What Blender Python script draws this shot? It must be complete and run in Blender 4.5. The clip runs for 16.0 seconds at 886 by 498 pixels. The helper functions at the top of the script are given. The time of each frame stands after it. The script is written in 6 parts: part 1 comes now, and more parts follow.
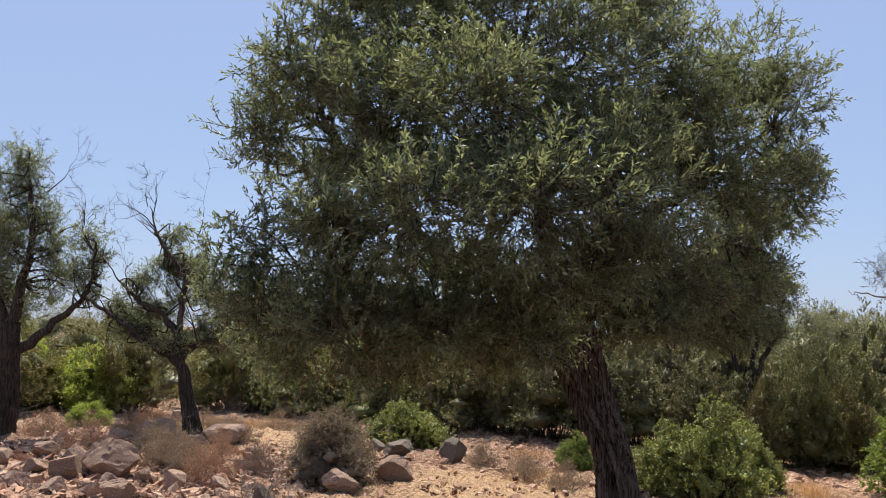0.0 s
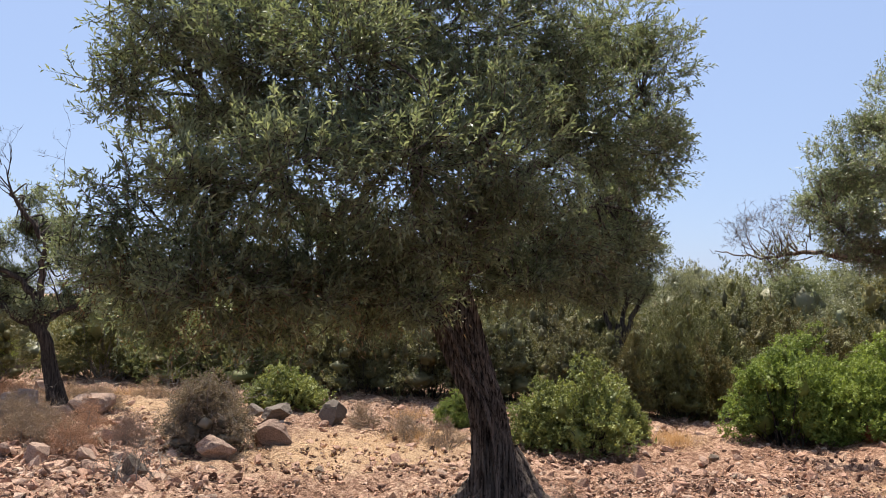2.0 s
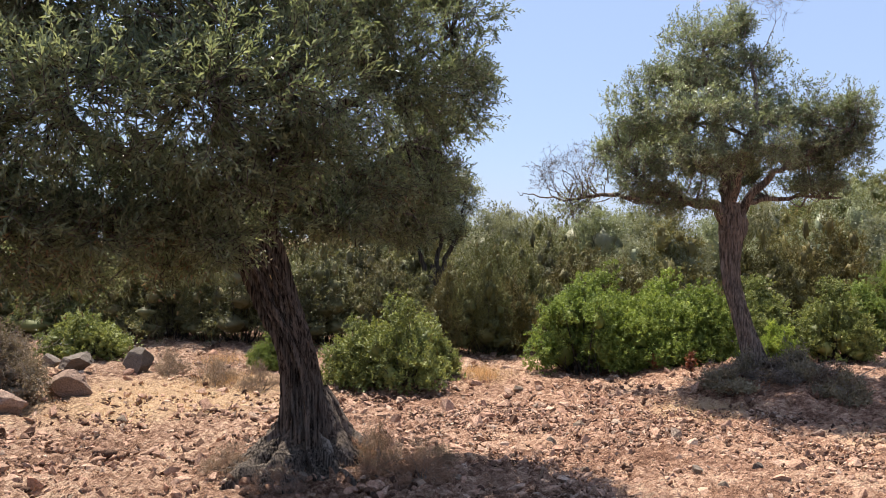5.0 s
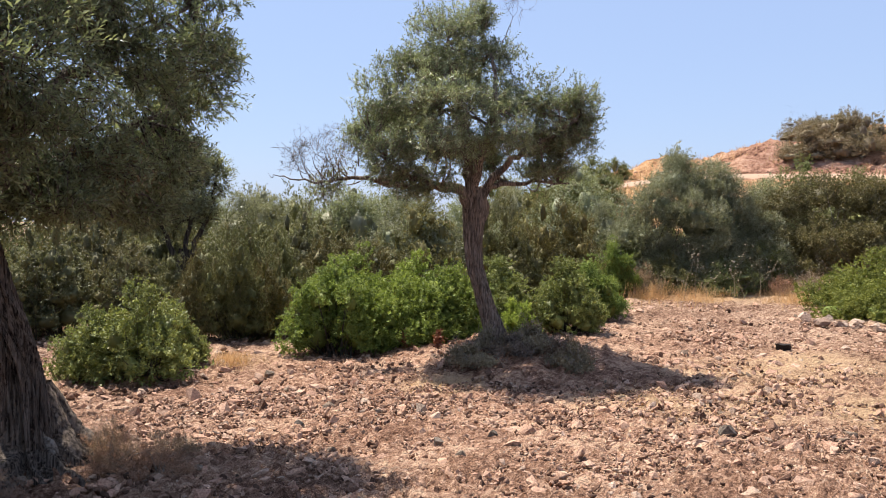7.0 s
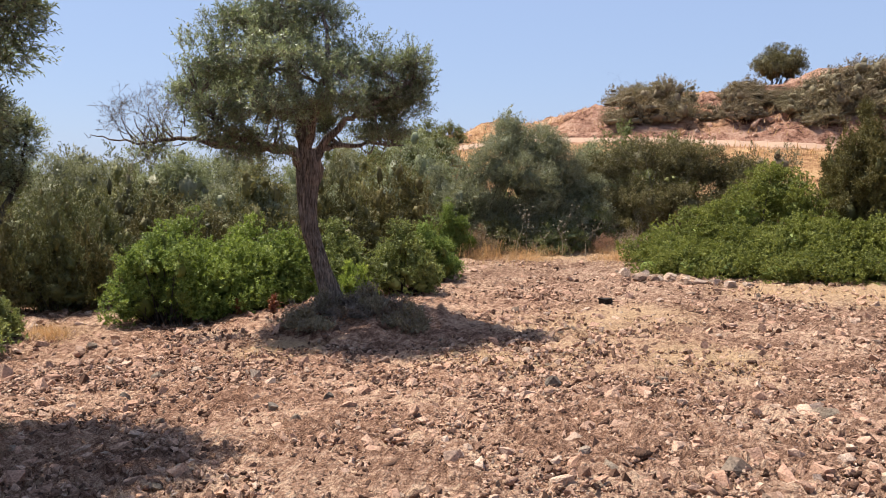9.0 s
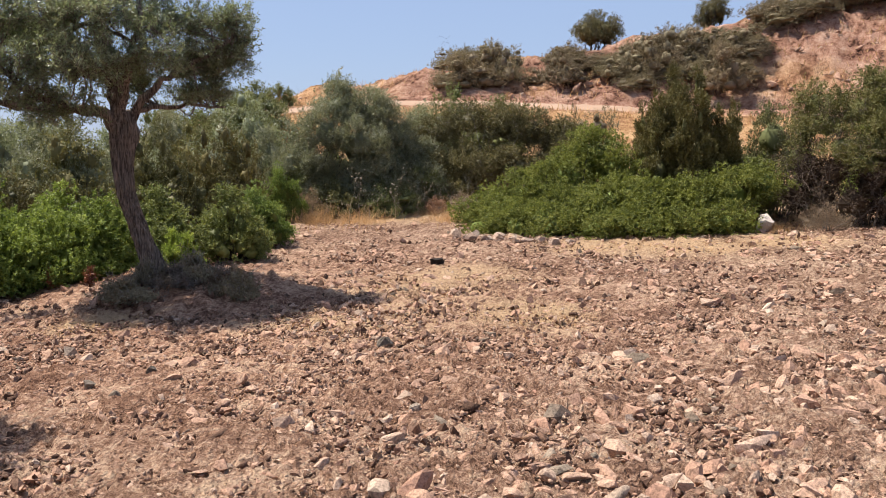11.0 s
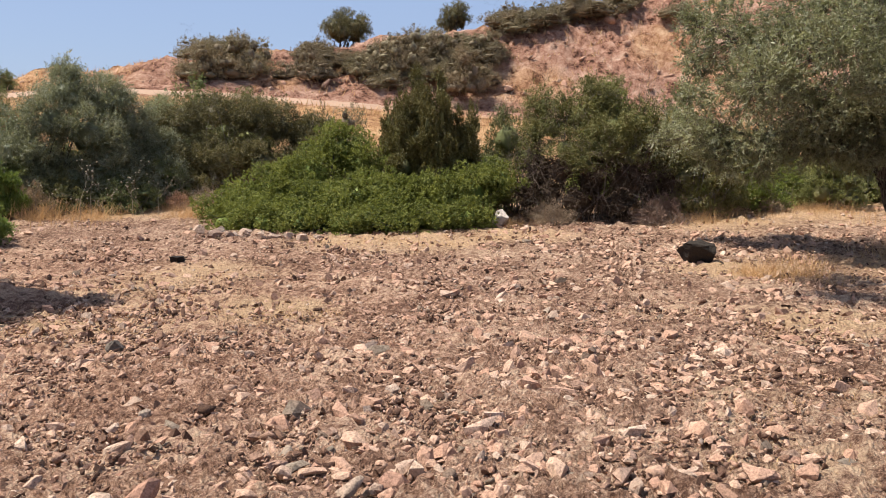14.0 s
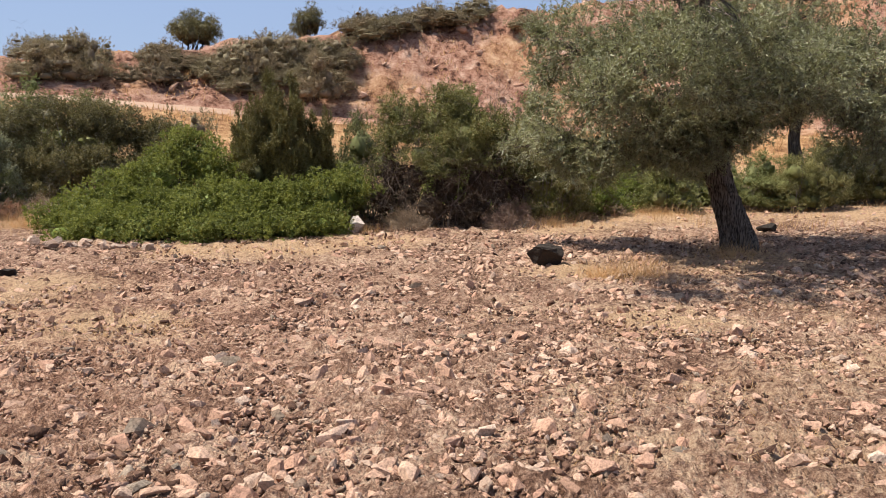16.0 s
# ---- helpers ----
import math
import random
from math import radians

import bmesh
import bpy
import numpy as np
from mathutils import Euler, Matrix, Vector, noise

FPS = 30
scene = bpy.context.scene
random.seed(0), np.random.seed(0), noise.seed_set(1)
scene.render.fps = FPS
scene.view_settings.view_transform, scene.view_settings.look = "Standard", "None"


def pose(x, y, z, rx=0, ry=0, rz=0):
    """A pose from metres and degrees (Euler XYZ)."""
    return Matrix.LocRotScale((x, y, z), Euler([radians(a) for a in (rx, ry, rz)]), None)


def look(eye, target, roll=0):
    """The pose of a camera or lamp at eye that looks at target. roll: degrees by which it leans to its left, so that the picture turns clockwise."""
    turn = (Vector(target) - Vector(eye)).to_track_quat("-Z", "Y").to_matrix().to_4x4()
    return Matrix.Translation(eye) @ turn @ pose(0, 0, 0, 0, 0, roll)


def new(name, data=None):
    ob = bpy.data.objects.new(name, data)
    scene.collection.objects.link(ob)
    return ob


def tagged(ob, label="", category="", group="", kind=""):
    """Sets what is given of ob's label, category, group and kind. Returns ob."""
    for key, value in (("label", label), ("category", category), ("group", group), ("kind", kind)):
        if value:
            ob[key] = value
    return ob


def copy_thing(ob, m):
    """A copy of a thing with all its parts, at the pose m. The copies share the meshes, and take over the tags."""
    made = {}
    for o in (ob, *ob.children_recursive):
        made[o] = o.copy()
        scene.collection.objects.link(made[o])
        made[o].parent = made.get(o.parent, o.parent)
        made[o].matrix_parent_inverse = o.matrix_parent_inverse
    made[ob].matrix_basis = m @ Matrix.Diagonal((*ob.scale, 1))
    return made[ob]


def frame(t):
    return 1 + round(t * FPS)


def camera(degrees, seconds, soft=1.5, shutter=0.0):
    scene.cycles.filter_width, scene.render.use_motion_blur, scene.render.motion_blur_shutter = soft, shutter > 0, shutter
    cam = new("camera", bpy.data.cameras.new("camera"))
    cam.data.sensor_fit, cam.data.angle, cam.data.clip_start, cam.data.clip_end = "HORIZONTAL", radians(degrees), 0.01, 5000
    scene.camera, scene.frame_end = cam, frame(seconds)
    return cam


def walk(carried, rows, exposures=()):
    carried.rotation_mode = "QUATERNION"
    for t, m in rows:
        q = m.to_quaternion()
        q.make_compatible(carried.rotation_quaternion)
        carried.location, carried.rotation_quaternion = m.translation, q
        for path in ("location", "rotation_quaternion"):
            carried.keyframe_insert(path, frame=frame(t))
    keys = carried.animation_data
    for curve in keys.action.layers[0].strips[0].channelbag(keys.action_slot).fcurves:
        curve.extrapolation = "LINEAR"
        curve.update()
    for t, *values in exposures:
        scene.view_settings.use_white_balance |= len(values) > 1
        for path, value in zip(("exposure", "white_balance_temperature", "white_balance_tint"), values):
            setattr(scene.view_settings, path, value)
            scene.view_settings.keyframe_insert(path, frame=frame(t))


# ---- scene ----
cam = camera(55.86, 16.0, soft=0.7)
# seconds, x, y, z, yaw, pitch, roll
ROWS = [
    (0.0, 0.000, -0.000, 1.645, -0.00, 5.54, -1.01),
    (0.5, 0.001, 0.014, 1.650, -2.10, 5.28, -0.94),
    (1.0, 0.011, 0.032, 1.647, -4.06, 4.75, -0.48),
    (1.5, 0.029, 0.032, 1.637, -5.97, 3.90, -0.20),
    (2.0, 0.050, 0.043, 1.631, -7.98, 3.08, -0.20),
    (2.5, 0.072, 0.051, 1.631, -9.87, 2.13, 0.04),
    (3.0, 0.089, 0.046, 1.628, -11.89, 1.12, 0.31),
    (3.5, 0.104, 0.060, 1.624, -14.21, 0.33, 0.34),
    (6.0, 0.185, 0.019, 1.610, -26.70, -1.75, -0.11),
    (6.5, 0.221, -0.000, 1.611, -31.66, -1.86, -0.08),
    (7.0, 0.256, -0.001, 1.604, -36.46, -2.03, 0.15),
    (7.5, 0.275, -0.009, 1.601, -40.06, -2.62, 0.27),
    (8.0, 0.279, -0.019, 1.597, -42.72, -3.44, 0.36),
    (8.5, 0.286, -0.031, 1.593, -44.99, -4.12, 0.40),
    (9.0, 0.300, -0.028, 1.589, -47.46, -4.60, 0.40),
    (11.5, 0.376, -0.079, 1.563, -61.50, -7.48, 0.97),
    (12.0, 0.379, -0.100, 1.562, -64.33, -7.46, 1.05),
    (12.5, 0.393, -0.116, 1.562, -67.75, -7.28, 0.89),
    (13.0, 0.407, -0.127, 1.559, -70.54, -7.38, 0.39),
    (13.5, 0.417, -0.140, 1.558, -73.00, -7.49, -0.23),
    (14.0, 0.423, -0.151, 1.557, -75.45, -7.47, -0.60),
    (14.5, 0.429, -0.163, 1.559, -77.90, -7.37, -0.57),
    (15.0, 0.429, -0.179, 1.558, -80.33, -7.21, -0.64),
    (15.5, 0.431, -0.195, 1.557, -82.78, -7.01, -0.77),
    (16.0, 0.431, -0.204, 1.555, -85.15, -6.91, -0.84),
]
walk(cam, [(t, pose(x, y, z, 90 + pitch, roll, yaw)) for t, x, y, z, yaw, pitch, roll in ROWS],
     exposures=[(0.0, 0.78), (3.5, 1.08), (6.0, 1.08), (7.5, 0.99), (12.0, 0.74), (16.0, 0.70)])

# ---------------------------------------------------------------- world, sun
SUN = Vector((-0.05, 0.46, 0.885)).normalized()
world = bpy.data.worlds.new("world")
scene.world = world
world.use_nodes = True
wn = world.node_tree.nodes
sky = wn.new("ShaderNodeTexSky")
sky.sky_type = "NISHITA"
sky.sun_disc = False
sky.sun_elevation = math.asin(SUN.z)
sky.sun_rotation = math.atan2(SUN.x, SUN.y)
sky.air_density, sky.dust_density, sky.ozone_density = 1.0, 0.6, 2.0
# summer haze: the clear sky, thinned towards an even pale blue
dim = wn.new("ShaderNodeMix")
dim.data_type, dim.blend_type = "RGBA", "MIX"
dim.inputs[0].default_value = 0.72
world.node_tree.links.new(sky.outputs[0], dim.inputs[6])
dim.inputs[7].default_value = (2.9, 3.75, 5.9, 1)
world.node_tree.links.new(dim.outputs[2], wn["Background"].inputs[0])
wn["Background"].inputs[1].default_value = 0.080
lamp = bpy.data.lights.new("sun", "SUN")
lamp.energy, lamp.angle, lamp.color = 5.0, radians(0.6), (1.0, 0.94, 0.85)
sun = new("sun", lamp)
sun.matrix_world = look((0, 0, 30), Vector((0, 0, 30)) - SUN)


# ---------------------------------------------------------------- materials
def nodes_of(name):
    m = bpy.data.materials.new(name)
    m.use_nodes = True
    t = m.node_tree
    b = t.nodes["Principled BSDF"]
    return m, t, b, t.nodes["Material Output"]


def ramp_node(t, stops):
    r = t.nodes.new("ShaderNodeValToRGB")
    e = r.color_ramp.elements
    while len(e) < len(stops):
        e.new(0.5)
    for k, (p, c) in enumerate(stops):
        e[k].position = p
        e[k].color = (*c, 1)
    return r


def noise_node(t, scale, detail=5, rough=0.6, coord=None):
    n = t.nodes.new("ShaderNodeTexNoise")
    n.inputs["Scale"].default_value, n.inputs["Detail"].default_value, n.inputs["Roughness"].default_value = scale, detail, rough
    if coord is not None:
        t.links.new(coord, n.inputs["Vector"])
    return n


def mix_node(t, a, b, fac, mode="MIX"):
    m = t.nodes.new("ShaderNodeMix")
    m.data_type, m.blend_type = "RGBA", mode
    for sock, v in ((m.inputs[0], fac), (m.inputs[6], a), (m.inputs[7], b)):
        if hasattr(v, "node"):
            t.links.new(v, sock)
        elif isinstance(v, tuple):
            sock.default_value = (*v, 1)
        else:
            sock.default_value = v
    return m.outputs[2]


def math_node(t, op, a, b=0.0):
    m = t.nodes.new("ShaderNodeMath")
    m.operation = op
    for sock, v in ((m.inputs[0], a), (m.inputs[1], b)):
        if hasattr(v, "node"):
            t.links.new(v, sock)
        else:
            sock.default_value = v
    return m.outputs[0]


def bump_to(t, b, height, strength, dist):
    n = t.nodes.new("ShaderNodeBump")
    n.inputs["Strength"].default_value, n.inputs["Distance"].default_value = strength, dist
    t.links.new(height, n.inputs["Height"])
    t.links.new(n.outputs[0], b.inputs["Normal"])


def leaf_material(name, stops, rough=0.5, gloss=0.4, glow=0.3, patch=1.3, through_tint=(1.0, 1.0, 0.66), own_tone=1.0):
    """Leaves: colour by leaf and by patch of the crown, partly see-through to light."""
    m, t, b, out = nodes_of(name)
    geo = t.nodes.new("ShaderNodeNewGeometry")
    tex = t.nodes.new("ShaderNodeTexCoord")
    n = noise_node(t, patch, 3, 0.6, tex.outputs["Object"])
    v = math_node(t, "ADD", math_node(t, "MULTIPLY", geo.outputs["Random Per Island"], 0.34), math_node(t, "MULTIPLY", n.outputs["Fac"], 0.74))
    r = ramp_node(t, stops)
    t.links.new(v, r.inputs[0])
    own = ramp_node(t, [(0.0, (0.76, 0.78, 0.80)), (0.3, (1.14, 0.98, 0.80)), (0.6, (0.90, 1.0, 0.92)), (1.0, (1.18, 1.22, 0.98))])
    t.links.new(t.nodes.new("ShaderNodeObjectInfo").outputs["Random"], own.inputs[0])
    col = mix_node(t, r.outputs[0], own.outputs[0], own_tone, "MULTIPLY")
    t.links.new(col, b.inputs["Base Color"])
    b.inputs["Roughness"].default_value = rough
    b.inputs["Specular IOR Level"].default_value = gloss
    tr = t.nodes.new("ShaderNodeBsdfTranslucent")
    warm = mix_node(t, col, through_tint, 1.0, "MULTIPLY")
    t.links.new(warm, tr.inputs[0])
    mx = t.nodes.new("ShaderNodeMixShader")
    mx.inputs[0].default_value = glow
    t.links.new(b.outputs[0], mx.inputs[1])
    t.links.new(tr.outputs[0], mx.inputs[2])
    t.links.new(mx.outputs[0], out.inputs[0])
    return m


def wood_material(name, dark, light, scale=13.0, stretch=0.08, bump=1.0):
    """Bark: long fibres along the stem, cracks and pale weathered ridges."""
    m, t, b, out = nodes_of(name)
    tex = t.nodes.new("ShaderNodeTexCoord")
    mp = t.nodes.new("ShaderNodeMapping")
    mp.inputs["Scale"].default_value = (1, 1, stretch)
    t.links.new(tex.outputs["Object"], mp.inputs[0])
    n1 = noise_node(t, scale * 4, 6, 0.65, mp.outputs[0])
    n2 = noise_node(t, scale * 0.5, 4, 0.6, tex.outputs["Object"])
    v = math_node(t, "ADD", math_node(t, "MULTIPLY", n1.outputs["Fac"], 0.85), math_node(t, "MULTIPLY", n2.outputs["Fac"], 0.2))
    r = ramp_node(t, [(0.43, dark), (0.53, tuple((p + q) / 2 for p, q in zip(dark, light))), (0.62, light)])
    t.links.new(v, r.inputs[0])
    t.links.new(r.outputs[0], b.inputs["Base Color"])
    b.inputs["Roughness"].default_value = 0.95
    b.inputs["Specular IOR Level"].default_value = 0.15
    bump_to(t, b, n1.outputs["Fac"], bump, 0.05)
    return m


def stone_material(name, stops, by_object=False, dust=0.7):
    """Field stone: a colour of its own for each stone, speckled and dusty."""
    m, t, b, out = nodes_of(name)
    src = t.nodes.new("ShaderNodeObjectInfo").outputs["Random"] if by_object else t.nodes.new("ShaderNodeNewGeometry").outputs["Random Per Island"]
    r = ramp_node(t, stops)
    r.color_ramp.interpolation = "LINEAR"
    t.links.new(src, r.inputs[0])
    geo = t.nodes.new("ShaderNodeNewGeometry")
    n1 = noise_node(t, 60, 5, 0.7, geo.outputs["Position"])
    n2 = noise_node(t, 9, 4, 0.6, geo.outputs["Position"])
    c = mix_node(t, r.outputs[0], (0.36, 0.22, 0.15), math_node(t, "MULTIPLY", n2.outputs["Fac"], dust))
    sp = ramp_node(t, [(0.36, (0.44, 0.41, 0.39)), (0.5, (0.93, 0.90, 0.87)), (0.64, (1.28, 1.24, 1.20))])
    t.links.new(n1.outputs["Fac"], sp.inputs[0])
    c = mix_node(t, c, sp.outputs[0], 0.8, "MULTIPLY")
    t.links.new(c, b.inputs["Base Color"])
    b.inputs["Roughness"].default_value = 0.92
    b.inputs["Specular IOR Level"].default_value = 0.2
    bump_to(t, b, n1.outputs["Fac"], 0.7, 0.018)
    return m


def plain_material(name, a, c, scale=20, rough=0.9, per_island=False):
    m, t, b, out = nodes_of(name)
    if per_island:
        src = t.nodes.new("ShaderNodeNewGeometry").outputs["Random Per Island"]
    else:
        tex = t.nodes.new("ShaderNodeTexCoord")
        src = noise_node(t, scale, 5, 0.65, tex.outputs["Object"]).outputs["Fac"]
    r = ramp_node(t, [(0.25, a), (0.75, c)])
    t.links.new(src, r.inputs[0])
    t.links.new(r.outputs[0], b.inputs["Base Color"])
    b.inputs["Roughness"].default_value = rough
    b.inputs["Specular IOR Level"].default_value = 0.15
    return m


def soil_material():
    """Ploughed red-brown earth; dry straw where the attribute says so; bare ochre on the hill."""
    m, t, b, out = nodes_of("soil")
    geo = t.nodes.new("ShaderNodeNewGeometry")
    pos = geo.outputs["Position"]
    n1, n2, n3 = noise_node(t, 14, 7, 0.72, pos), noise_node(t, 1.1, 5, 0.6, pos), noise_node(t, 95, 4, 0.7, pos)
    r = ramp_node(t, [(0.40, (0.070, 0.035, 0.023)), (0.465, (0.20, 0.110, 0.072)), (0.525, (0.40, 0.248, 0.168)), (0.59, (0.66, 0.475, 0.34))])
    v = math_node(t, "ADD", math_node(t, "MULTIPLY", n1.outputs["Fac"], 0.45), math_node(t, "ADD", math_node(t, "MULTIPLY", n3.outputs["Fac"], 0.3), math_node(t, "MULTIPLY", n2.outputs["Fac"], 0.27)))
    t.links.new(v, r.inputs[0])
    at = t.nodes.new("ShaderNodeAttribute")
    at.attribute_name = "straw"
    rs = ramp_node(t, [(0.36, (0.33, 0.195, 0.112)), (0.5, (0.56, 0.365, 0.215)), (0.64, (0.72, 0.52, 0.325))])
    t.links.new(math_node(t, "ADD", math_node(t, "MULTIPLY", n1.outputs["Fac"], 0.5), math_node(t, "MULTIPLY", n3.outputs["Fac"], 0.5)), rs.inputs[0])
    edge = math_node(t, "ADD", at.outputs["Fac"], math_node(t, "MULTIPLY", math_node(t, "SUBTRACT", n1.outputs["Fac"], 0.5), 1.3))
    edge = math_node(t, "ADD", edge, math_node(t, "MULTIPLY", math_node(t, "SUBTRACT", n2.outputs["Fac"], 0.5), 0.9))
    cut = t.nodes.new("ShaderNodeMapRange")
    cut.inputs[1].default_value, cut.inputs[2].default_value = 0.12, 0.72
    t.links.new(edge, cut.inputs[0])
    red = t.nodes.new("ShaderNodeAttribute")
    red.attribute_name = "red_earth"
    earth = mix_node(t, r.outputs[0], (1.18, 1.08, 1.04), red.outputs["Fac"], "MULTIPLY")
    c = mix_node(t, earth, rs.outputs[0], cut.outputs[0])
    hill = t.nodes.new("ShaderNodeAttribute")
    hill.attribute_name = "hill"
    rh = ramp_node(t, [(0.415, (0.06, 0.028, 0.019)), (0.455, (0.26, 0.127, 0.084)), (0.51, (0.43, 0.238, 0.164)), (0.57, (0.54, 0.342, 0.245)), (0.63, (0.68, 0.50, 0.385))])
    bands = t.nodes.new("ShaderNodeMapping")
    bands.inputs["Scale"].default_value = (0.6, 0.6, 1.8)
    t.links.new(pos, bands.inputs[0])
    n4, n5 = noise_node(t, 1.3, 10, 0.8, pos), noise_node(t, 1.0, 8, 0.75, bands.outputs[0])
    t.links.new(math_node(t, "ADD", math_node(t, "MULTIPLY", n4.outputs["Fac"], 0.7), math_node(t, "MULTIPLY", n5.outputs["Fac"], 0.3)), rh.inputs[0])
    bank = t.nodes.new("ShaderNodeAttribute")
    bank.attribute_name = "hill_straw"
    ro = ramp_node(t, [(0.40, (0.20, 0.095, 0.043)), (0.49, (0.44, 0.24, 0.105)), (0.61, (0.62, 0.395, 0.19))])
    t.links.new(n4.outputs["Fac"], ro.inputs[0])
    slope = mix_node(t, rh.outputs[0], ro.outputs[0], math_node(t, "MULTIPLY", bank.outputs["Fac"], 0.85))
    c = mix_node(t, c, slope, hill.outputs["Fac"])
    t.links.new(c, b.inputs["Base Color"])
    b.inputs["Roughness"].default_value = 1.0
    b.inputs["Specular IOR Level"].default_value = 0.1
    crumb = t.nodes.new("ShaderNodeTexVoronoi")
    crumb.inputs["Scale"].default_value = 38
    t.links.new(pos, crumb.inputs["Vector"])
    h = math_node(t, "ADD", n1.outputs["Fac"], math_node(t, "MULTIPLY", n3.outputs["Fac"], 0.4))
    h = math_node(t, "SUBTRACT", h, math_node(t, "MULTIPLY", crumb.outputs["Distance"], 0.55))
    bump_to(t, b, h, 1.0, 0.075)
    return m


M_SOIL = soil_material()
M_TRACK = plain_material("track dust", (0.31, 0.195, 0.128), (0.43, 0.295, 0.205), 1.5)
M_OLIVE = leaf_material("olive leaf", [(0.2, (0.075, 0.090, 0.050)), (0.42, (0.150, 0.174, 0.095)), (0.62, (0.235, 0.262, 0.150)), (0.84, (0.38, 0.40, 0.26))], 0.45, 0.45, 0.46, own_tone=0.0)
M_OLIVE_LIGHT = leaf_material("light olive leaf", [(0.2, (0.078, 0.095, 0.052)), (0.42, (0.165, 0.19, 0.105)), (0.62, (0.262, 0.29, 0.165)), (0.84, (0.44, 0.465, 0.31))], 0.45, 0.45, 0.38, own_tone=0.0)
M_SILVER = leaf_material("silver olive leaf", [(0.2, (0.090, 0.098, 0.060)), (0.45, (0.20, 0.206, 0.128)), (0.65, (0.31, 0.31, 0.20)), (0.86, (0.46, 0.45, 0.32))], 0.5, 0.35, 0.36, own_tone=0.6)
M_MASTIC = leaf_material("mastic leaf", [(0.22, (0.056, 0.072, 0.020)), (0.45, (0.148, 0.180, 0.048)), (0.66, (0.238, 0.272, 0.072)), (0.88, (0.34, 0.37, 0.105))], 0.6, 0.2, 0.34, 2.5)
M_LIME = leaf_material("yellow-green leaf", [(0.22, (0.09, 0.125, 0.030)), (0.48, (0.22, 0.275, 0.062)), (0.68, (0.35, 0.40, 0.10)), (0.9, (0.52, 0.52, 0.16))], 0.5, 0.3, 0.6, 2.0, own_tone=0.3)
M_JUNIPER = leaf_material("juniper needle", [(0.22, (0.042, 0.040, 0.017)), (0.45, (0.104, 0.096, 0.037)), (0.68, (0.172, 0.156, 0.062)), (0.9, (0.25, 0.21, 0.095))], 0.6, 0.25, 0.15)
M_SCRUB = leaf_material("brown scrub leaf", [(0.22, (0.12, 0.095, 0.064)), (0.45, (0.205, 0.164, 0.112)), (0.68, (0.275, 0.222, 0.152)), (0.9, (0.34, 0.28, 0.198))], 0.8, 0.1, 0.2, own_tone=0.5)
M_MAQUIS = leaf_material("dark scrub leaf", [(0.22, (0.052, 0.058, 0.024)), (0.45, (0.136, 0.138, 0.057)), (0.68, (0.232, 0.222, 0.098)), (0.9, (0.32, 0.295, 0.15))], 0.65, 0.22, 0.24)
M_DULL_GREEN = leaf_material("dull yellow-green leaf", [(0.22, (0.062, 0.070, 0.024)), (0.45, (0.155, 0.176, 0.055)), (0.68, (0.29, 0.306, 0.092)), (0.9, (0.42, 0.42, 0.14))], 0.55, 0.25, 0.3, own_tone=0.0)
# dark foliage; also stands in for shade on the bushes behind the old olive
M_DARKSCRUB = leaf_material("dark and shaded maquis leaf", [(0.22, (0.044, 0.045, 0.022)), (0.45, (0.112, 0.106, 0.052)), (0.68, (0.19, 0.174, 0.088)), (0.9, (0.29, 0.255, 0.145))], 0.55, 0.25, 0.28, own_tone=0.6)
M_RED = leaf_material("reddened leaf", [(0.2, (0.12, 0.045, 0.028)), (0.55, (0.26, 0.10, 0.062)), (0.9, (0.40, 0.20, 0.12))], 0.5, 0.3, 0.3)
M_DRY = leaf_material("dry brush", [(0.2, (0.15, 0.096, 0.070)), (0.5, (0.29, 0.195, 0.148)), (0.85, (0.44, 0.32, 0.255))], 0.85, 0.1, 0.15, through_tint=(1.0, 0.9, 0.8))
M_THORN = leaf_material("thorn bush", [(0.2, (0.105, 0.080, 0.066)), (0.5, (0.20, 0.158, 0.132)), (0.85, (0.34, 0.275, 0.235))], 0.85, 0.1, 0.25)
M_WITHERED = leaf_material("withered olive leaf", [(0.2, (0.10, 0.075, 0.045)), (0.5, (0.19, 0.145, 0.085)), (0.85, (0.33, 0.26, 0.17))], 0.7, 0.2, 0.35, through_tint=(1.0, 0.9, 0.7))
M_STRAW = leaf_material("straw", [(0.2, (0.32, 0.225, 0.135)), (0.5, (0.48, 0.36, 0.225)), (0.85, (0.64, 0.52, 0.35))], 0.7, 0.2, 0.35, through_tint=(1.0, 0.88, 0.7))
M_LITTER = plain_material("straw litter", (0.42, 0.28, 0.17), (0.74, 0.57, 0.38), per_island=True, rough=0.8)
M_CANE = plain_material("dead cane", (0.07, 0.05, 0.038), (0.22, 0.17, 0.135), 9)
# withered leaf with the thicket's inner shade put into its near-black brown
M_SHADED_CANELEAF = leaf_material("withered bramble leaf with inner shade", [(0.2, (0.03, 0.02, 0.014)), (0.5, (0.065, 0.045, 0.031)), (0.85, (0.14, 0.10, 0.07))], 0.85, 0.1, 0.15, own_tone=0.0)
M_THISTLE = plain_material("dry thistle", (0.22, 0.175, 0.115), (0.40, 0.34, 0.25), 30)
M_BARK = wood_material("olive bark", (0.022, 0.016, 0.012), (0.25, 0.20, 0.162), 15.0, 0.045)
M_GREYBARK = wood_material("grey olive bark", (0.075, 0.057, 0.044), (0.32, 0.25, 0.20), 15.0, 0.06)
M_ROOT = wood_material("root bark", (0.035, 0.026, 0.020), (0.21, 0.16, 0.122), 8.0, 0.7, 0.6)
M_PALEROOT = wood_material("lichened root", (0.08, 0.065, 0.052), (0.33, 0.285, 0.235), 8.0, 0.7, 0.6)
